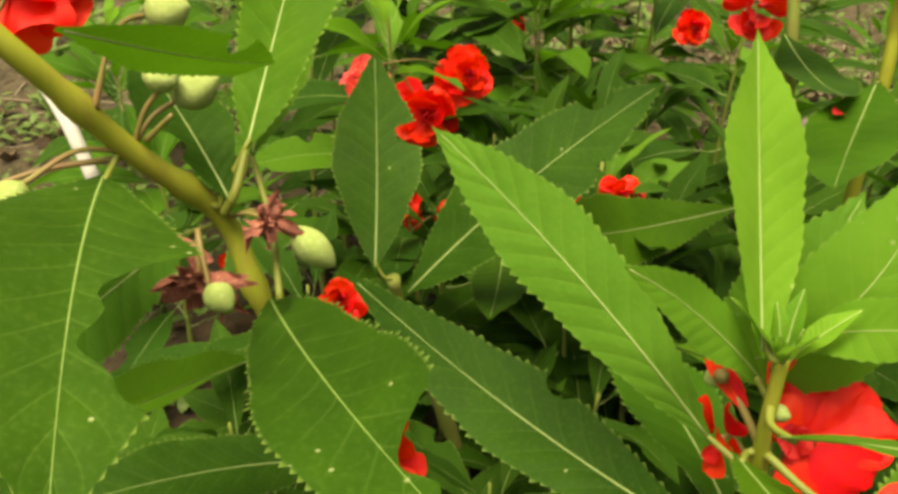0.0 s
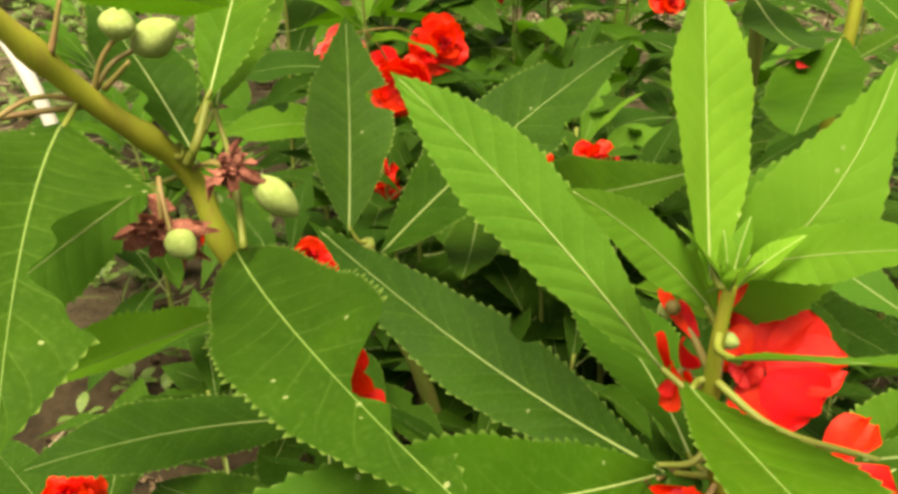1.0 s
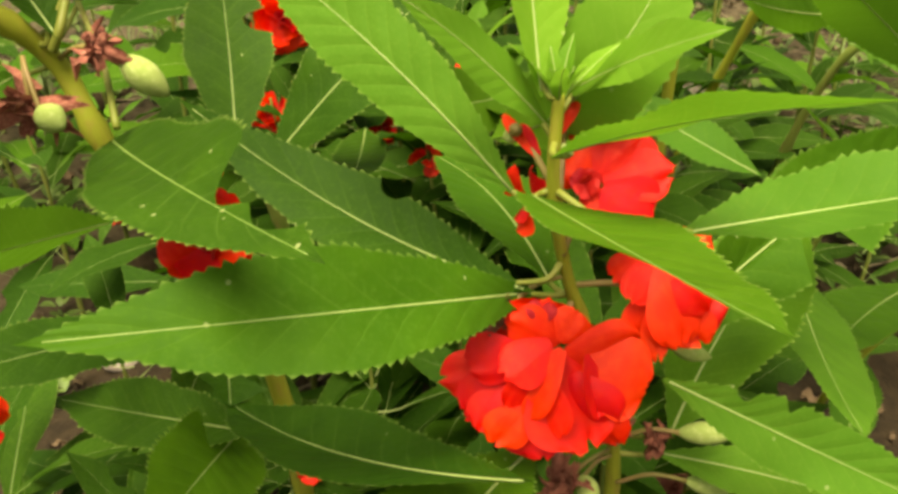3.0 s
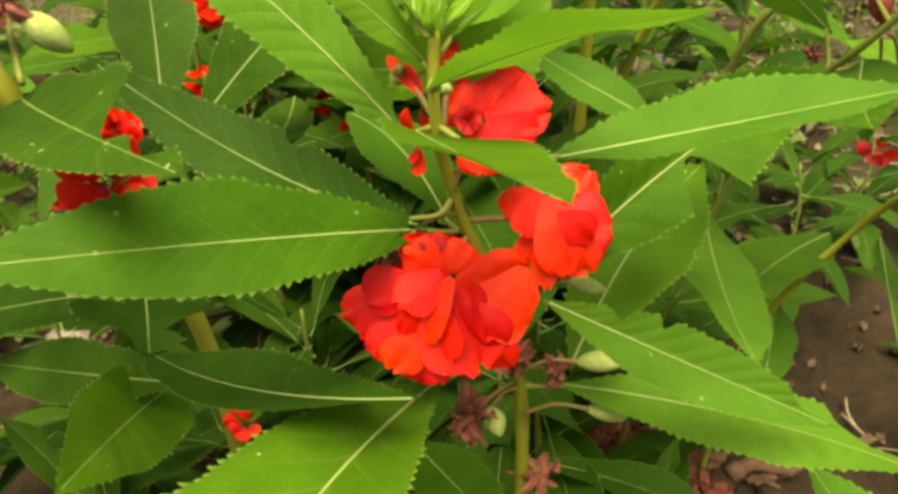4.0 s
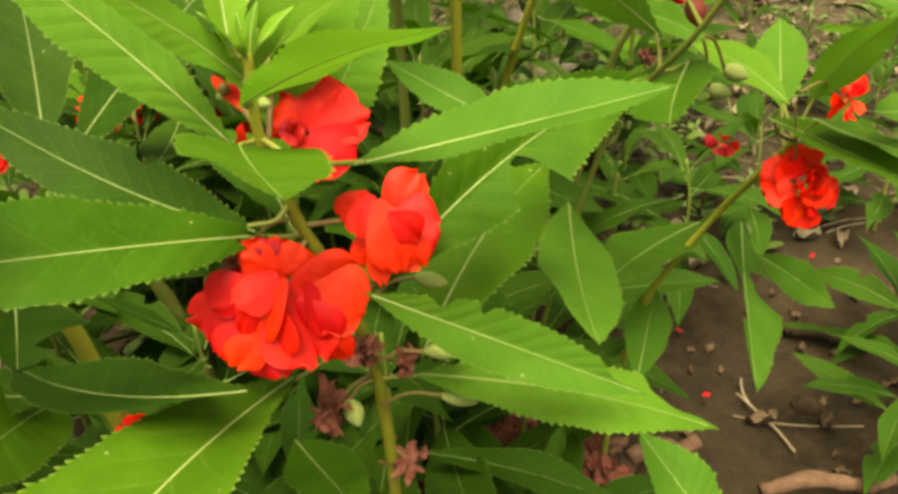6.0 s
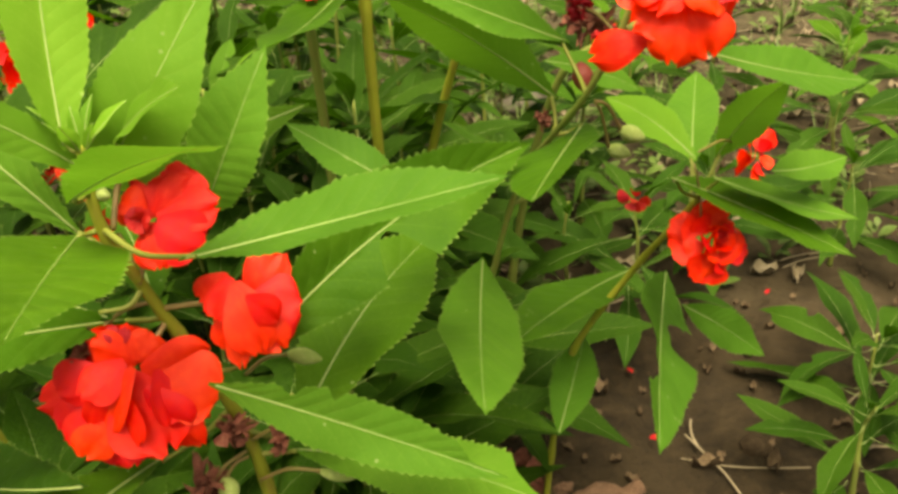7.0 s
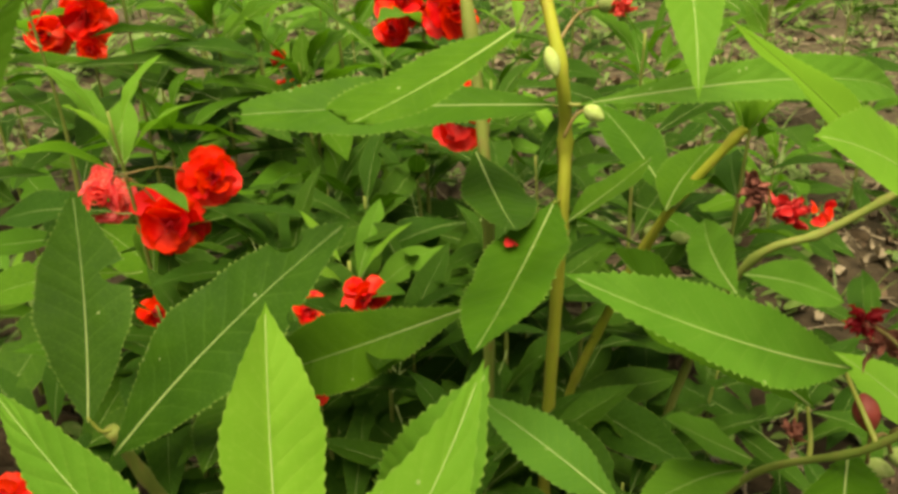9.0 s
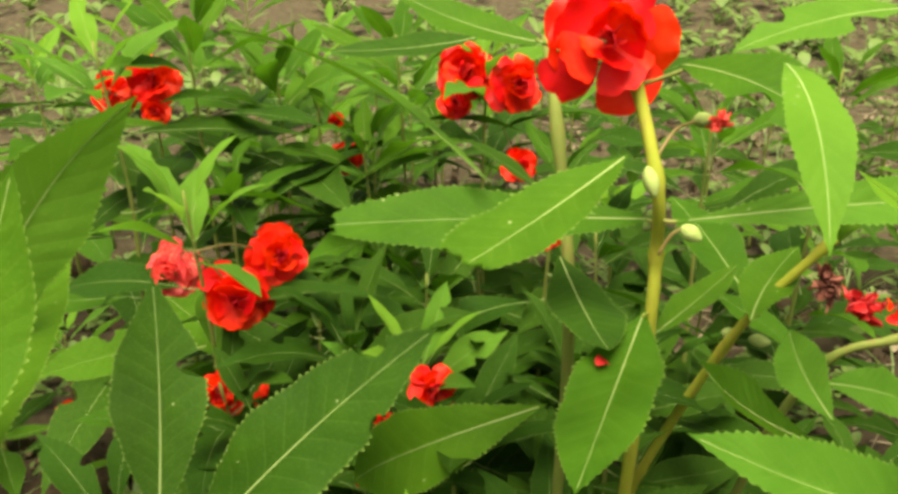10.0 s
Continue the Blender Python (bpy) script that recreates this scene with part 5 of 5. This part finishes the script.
for k, q in enumerate(((0.1739, 0.2937, 0.0040), (0.2001, 0.2771, 0.0040), (0.2316, 0.2746, 0.0040), (0.2604, 0.2785, 0.0040), (0.2851, 0.2569, 0.0040), (0.2228, 0.2545, 0.0040))):
    dry_clod(q, random.Random(400 + k), 0.0065 + 0.002 * (k % 3))
for a, b in (((0.3266, 0.2105, 0.0080), (0.4067, 0.1915, 0.0120)), ((0.1633, 0.2851, 0.0100), (0.2409, 0.2689, 0.0120)), ((0.2608, 0.2591, 0.0100), (0.3075, 0.2574, 0.0120))):
    v, f = [], []
    a, b = Vector(a), Vector(b)
    rng = random.Random(int(a.x * 1e4))
    tube(v, f, smooth_line([a, a.lerp(b, 0.4) + Vector((0, 0.004, 0.002)), a.lerp(b, 0.75) - Vector((0, 0.003, 0)), b], 5), [0.0055 * rng.uniform(0.7, 1.1) for _ in range(16)], 9)
    ob = new("dead_stem", mesh_from("dead_stem", v, f, DEBRIS))
    tagged(ob, "thick tan dead plant stem lying on the soil", "stem", "dead stems on the soil")

# plants in the rows behind; the dark tone puts understory shade into leaf colour
balsam((-0.030, 0.470), 0.345, 201, lean=(0.0, -0.02), flowers=(((-0.0108, 0.4495, 0.2782), 0.021), ((-0.0475, 0.4719, 0.2899), 0.016, PETAL_PINK), ((0.0138, 0.4654, 0.2971), 0.017)), size=0.075)
balsam((-0.11, 0.78), 0.36, 202, flowers=(((-0.1009, 0.7541, 0.3234), 0.023), ((-0.1401, 0.7640, 0.3101), 0.020), ((-0.1003, 0.7420, 0.2998), 0.013)), size=0.085)
balsam((0.03, 0.84), 0.32, 203, flowers=(((0.0582, 0.7398, 0.2495), 0.016), ((0.0504, 0.7751, 0.2722), 0.008)), size=0.08)
balsam((0.165, 0.66), 0.36, 204, flowers=(((0.1861, 0.6330, 0.3405), 0.022), ((0.1504, 0.6524, 0.3468), 0.022), ((0.1390, 0.6343, 0.3305), 0.015), ((0.1863, 0.6149, 0.2828), 0.014)), size=0.08)
balsam((-0.20, 0.69), 0.12, 205, crown=8, lower=4, flowers=(((-0.2011, 0.6753, 0.0423), 0.016),), size=0.07)
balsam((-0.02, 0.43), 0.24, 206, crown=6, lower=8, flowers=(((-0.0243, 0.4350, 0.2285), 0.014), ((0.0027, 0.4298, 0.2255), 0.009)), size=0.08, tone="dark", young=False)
balsam((0.085, 0.40), 0.27, 207, crown=8, lower=9, flowers=(((0.0897, 0.3738, 0.2623), 0.013), ((0.0609, 0.3771, 0.2591), 0.010)), size=0.07, tone="dark")
balsam((0.18, 0.50), 0.33, 208, crown=4, lower=9, size=0.08, tone="dark", young=False)
balsam((0.30, 0.72), 0.20, 209, size=0.085, tone="dark")
balsam((0.08, 0.56), 0.24, 210, size=0.09, tone="dark", young=False)
balsam((-0.26, 0.95), 0.30, 212, size=0.09)
balsam((0.22, 0.95), 0.30, 213, size=0.09, flowers=((( 0.21, 0.93, 0.27), 0.018),))
balsam((0.42, 1.05), 0.26, 214, size=0.09, tone="dark")
balsam((-0.05, 1.12), 0.34, 215, size=0.09)
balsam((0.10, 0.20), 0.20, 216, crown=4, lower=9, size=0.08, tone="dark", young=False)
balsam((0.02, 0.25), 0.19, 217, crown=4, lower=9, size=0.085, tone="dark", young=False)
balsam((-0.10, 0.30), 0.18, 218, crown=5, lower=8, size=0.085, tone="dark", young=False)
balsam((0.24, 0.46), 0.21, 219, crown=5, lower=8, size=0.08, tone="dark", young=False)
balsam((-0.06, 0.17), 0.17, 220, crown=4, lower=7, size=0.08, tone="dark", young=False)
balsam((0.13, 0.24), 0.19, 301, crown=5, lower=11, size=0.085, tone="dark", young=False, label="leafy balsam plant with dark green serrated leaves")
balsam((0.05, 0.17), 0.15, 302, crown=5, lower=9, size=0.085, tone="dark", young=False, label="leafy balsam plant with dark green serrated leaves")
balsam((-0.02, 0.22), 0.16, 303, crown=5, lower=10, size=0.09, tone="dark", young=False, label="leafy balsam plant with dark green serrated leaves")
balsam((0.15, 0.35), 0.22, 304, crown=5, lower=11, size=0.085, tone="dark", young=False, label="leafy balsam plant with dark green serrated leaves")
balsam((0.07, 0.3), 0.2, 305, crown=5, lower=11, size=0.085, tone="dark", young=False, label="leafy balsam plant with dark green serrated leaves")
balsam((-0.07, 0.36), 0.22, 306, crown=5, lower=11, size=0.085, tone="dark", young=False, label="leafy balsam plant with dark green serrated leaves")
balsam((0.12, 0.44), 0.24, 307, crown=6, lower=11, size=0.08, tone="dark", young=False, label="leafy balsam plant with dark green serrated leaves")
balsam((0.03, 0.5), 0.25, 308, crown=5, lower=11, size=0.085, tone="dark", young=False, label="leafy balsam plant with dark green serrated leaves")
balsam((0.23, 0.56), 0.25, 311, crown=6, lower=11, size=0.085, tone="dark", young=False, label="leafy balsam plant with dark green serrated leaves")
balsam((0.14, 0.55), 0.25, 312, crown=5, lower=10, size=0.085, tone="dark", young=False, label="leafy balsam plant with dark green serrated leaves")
balsam((0.08, 0.68), 0.28, 313, crown=6, lower=11, size=0.085, tone="mature", young=True, label="leafy balsam plant with dark green serrated leaves")
balsam((-0.03, 0.62), 0.28, 314, crown=6, lower=11, size=0.085, tone="mature", young=False, label="leafy balsam plant with dark green serrated leaves")
balsam((0.24, 0.68), 0.26, 316, crown=6, lower=10, size=0.085, tone="mature", young=False, label="leafy balsam plant with dark green serrated leaves")
balsam((0.33, 0.58), 0.18, 317, crown=6, lower=9, size=0.08, tone="dark", young=False, label="leafy balsam plant with dark green serrated leaves")
balsam((0.12, 0.8), 0.3, 318, crown=6, lower=11, size=0.09, tone="mature", young=False, label="leafy balsam plant with dark green serrated leaves")
balsam((-0.03, 0.95), 0.3, 320, crown=6, lower=11, size=0.09, tone="mature", young=False, label="leafy balsam plant with dark green serrated leaves")
balsam((0.3, 0.88), 0.26, 321, crown=6, lower=10, size=0.085, tone="mature", young=True, label="leafy balsam plant with dark green serrated leaves")
balsam((0.1, 1.0), 0.3, 322, crown=6, lower=11, size=0.09, tone="mature", young=False, label="leafy balsam plant with dark green serrated leaves")
balsam((-0.32, 0.78), 0.2, 323, crown=6, lower=9, size=0.085, tone="mature", young=False, label="leafy balsam plant with dark green serrated leaves")
balsam((0.55, 0.75), 0.14, 324, crown=6, lower=9, size=0.07, tone="mature", young=False, label="leafy balsam plant with dark green serrated leaves")
balsam((0.6, 1.0), 0.2, 325, crown=6, lower=9, size=0.08, tone="mature", young=False, label="leafy balsam plant with dark green serrated leaves")
balsam((0.38, 0.42), 0.13, 326, crown=5, lower=8, size=0.07, tone="dark", young=False, label="leafy balsam plant with dark green serrated leaves")
balsam((-0.16, 0.25), 0.14, 328, crown=5, lower=9, size=0.09, tone="dark", young=False, label="leafy balsam plant with dark green serrated leaves")
balsam((-0.1, 0.12), 0.1, 329, crown=5, lower=8, size=0.08, tone="dark", young=False, label="leafy balsam plant with dark green serrated leaves")
balsam((0.16, 0.16), 0.1, 330, crown=5, lower=8, size=0.08, tone="dark", young=False, label="leafy balsam plant with dark green serrated leaves")
balsam((0.22, 0.33), 0.15, 331, crown=5, lower=9, size=0.08, tone="dark", young=False, label="leafy balsam plant with dark green serrated leaves")
balsam((0.2, 0.42), 0.22, 332, crown=6, lower=10, size=0.085, tone="dark", young=False, label="leafy balsam plant with dark green serrated leaves")
balsam((0.5, 0.28), 0.07, 340, crown=6, lower=9, size=0.07, tone="dark", young=False, label="leafy balsam plant with dark green serrated leaves")
balsam((0.62, 0.46), 0.1, 342, crown=6, lower=9, size=0.07, tone="dark", young=False, label="leafy balsam plant with dark green serrated leaves")
balsam((0.7, 0.58), 0.11, 343, crown=6, lower=9, size=0.07, tone="dark", young=False, label="leafy balsam plant with dark green serrated leaves")
balsam((0.8, 0.7), 0.12, 344, crown=6, lower=9, size=0.07, tone="mature", young=False, label="leafy balsam plant with dark green serrated leaves")
balsam((0.95, 0.85), 0.13, 345, crown=6, lower=9, size=0.07, tone="dark", young=False, label="leafy balsam plant with dark green serrated leaves")
balsam((0.72, 0.85), 0.15, 346, crown=6, lower=9, size=0.07, tone="mature", young=False, label="leafy balsam plant with dark green serrated leaves")
balsam((0.42, 0.6), 0.14, 347, crown=6, lower=9, size=0.07, tone="dark", young=False, label="leafy balsam plant with dark green serrated leaves")
balsam((0.5, 0.5), 0.1, 348, crown=6, lower=9, size=0.07, tone="dark", young=False, label="leafy balsam plant with dark green serrated leaves")
balsam((0.85, 1.1), 0.2, 349, crown=6, lower=9, size=0.07, tone="dark", young=False, label="leafy balsam plant with dark green serrated leaves")
balsam((0.48, 0.9), 0.2, 350, crown=6, lower=9, size=0.07, tone="mature", young=False, label="leafy balsam plant with dark green serrated leaves")
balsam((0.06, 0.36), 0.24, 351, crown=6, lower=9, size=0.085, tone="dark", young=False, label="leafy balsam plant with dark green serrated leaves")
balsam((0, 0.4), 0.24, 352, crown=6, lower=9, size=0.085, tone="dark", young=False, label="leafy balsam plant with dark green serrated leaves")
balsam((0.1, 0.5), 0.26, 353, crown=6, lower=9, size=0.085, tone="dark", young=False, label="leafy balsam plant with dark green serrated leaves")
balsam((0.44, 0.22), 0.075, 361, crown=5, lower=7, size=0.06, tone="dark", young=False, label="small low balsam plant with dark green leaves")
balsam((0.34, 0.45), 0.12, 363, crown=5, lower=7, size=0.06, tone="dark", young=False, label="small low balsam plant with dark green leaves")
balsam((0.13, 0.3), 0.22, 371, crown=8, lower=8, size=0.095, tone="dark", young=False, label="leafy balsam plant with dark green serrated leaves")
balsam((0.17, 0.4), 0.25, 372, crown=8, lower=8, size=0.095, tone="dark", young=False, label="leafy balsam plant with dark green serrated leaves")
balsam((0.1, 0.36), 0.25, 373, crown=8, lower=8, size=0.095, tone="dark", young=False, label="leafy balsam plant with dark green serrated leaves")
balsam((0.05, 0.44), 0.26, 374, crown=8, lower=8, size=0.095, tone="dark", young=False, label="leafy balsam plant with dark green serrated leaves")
balsam((-0.3, 1.15), 0.24, 381, crown=7, lower=9, size=0.085, tone="mature", young=True, label="leafy balsam plant with mid-green serrated leaves")
balsam((-0.14, 1.3), 0.26, 382, crown=7, lower=9, size=0.085, tone="mature", young=False, label="leafy balsam plant with mid-green serrated leaves")
balsam((0.05, 1.25), 0.26, 383, crown=7, lower=9, size=0.085, tone="mature", young=True, label="leafy balsam plant with mid-green serrated leaves")
balsam((0.2, 1.2), 0.25, 384, crown=7, lower=9, size=0.085, tone="mature", young=False, label="leafy balsam plant with mid-green serrated leaves")
balsam((-0.4, 0.98), 0.2, 385, crown=7, lower=9, size=0.085, tone="mature", young=True, label="leafy balsam plant with mid-green serrated leaves")
balsam((0.36, 1.25), 0.22, 386, crown=7, lower=9, size=0.085, tone="mature", young=False, label="leafy balsam plant with mid-green serrated leaves")
balsam((0.16, 0.92), 0.24, 387, crown=7, lower=9, size=0.085, tone="mature", young=True, label="leafy balsam plant with mid-green serrated leaves")
balsam((0.5, 1.2), 0.2, 389, crown=7, lower=9, size=0.085, tone="mature", young=True, label="leafy balsam plant with mid-green serrated leaves")
balsam((-0.22, 0.58), 0.2, 390, crown=7, lower=9, size=0.085, tone="mature", young=False, label="leafy balsam plant with mid-green serrated leaves")
balsam((-0.107, 0.628), 0.386, 410, crown=8, lower=10, size=0.100, tone="mature", young=True, label="leafy balsam plant with mid-green serrated leaves")
balsam((-0.053, 0.687), 0.383, 412, crown=8, lower=10, size=0.100, tone="mature", young=False, label="leafy balsam plant with mid-green serrated leaves")
balsam((0.005, 0.704), 0.342, 413, crown=8, lower=10, size=0.100, tone="mature", young=False, label="leafy balsam plant with mid-green serrated leaves")
balsam((0.039, 0.730), 0.314, 414, crown=8, lower=10, size=0.085, tone="mature", young=True, label="leafy balsam plant with mid-green serrated leaves")
balsam((0.102, 0.662), 0.374, 415, crown=8, lower=10, size=0.095, tone="mature", young=False, label="leafy balsam plant with mid-green serrated leaves")
balsam((0.299, 0.539), 0.342, 417, crown=8, lower=10, size=0.085, tone="mature", young=False, label="leafy balsam plant with mid-green serrated leaves")
balsam((0.417, 0.586), 0.355, 418, crown=8, lower=10, size=0.085, tone="mature", young=False, label="leafy balsam plant with mid-green serrated leaves")
balsam((0.072, 0.633), 0.310, 420, crown=8, lower=10, size=0.090, tone="mature", young=False, label="leafy balsam plant with mid-green serrated leaves")
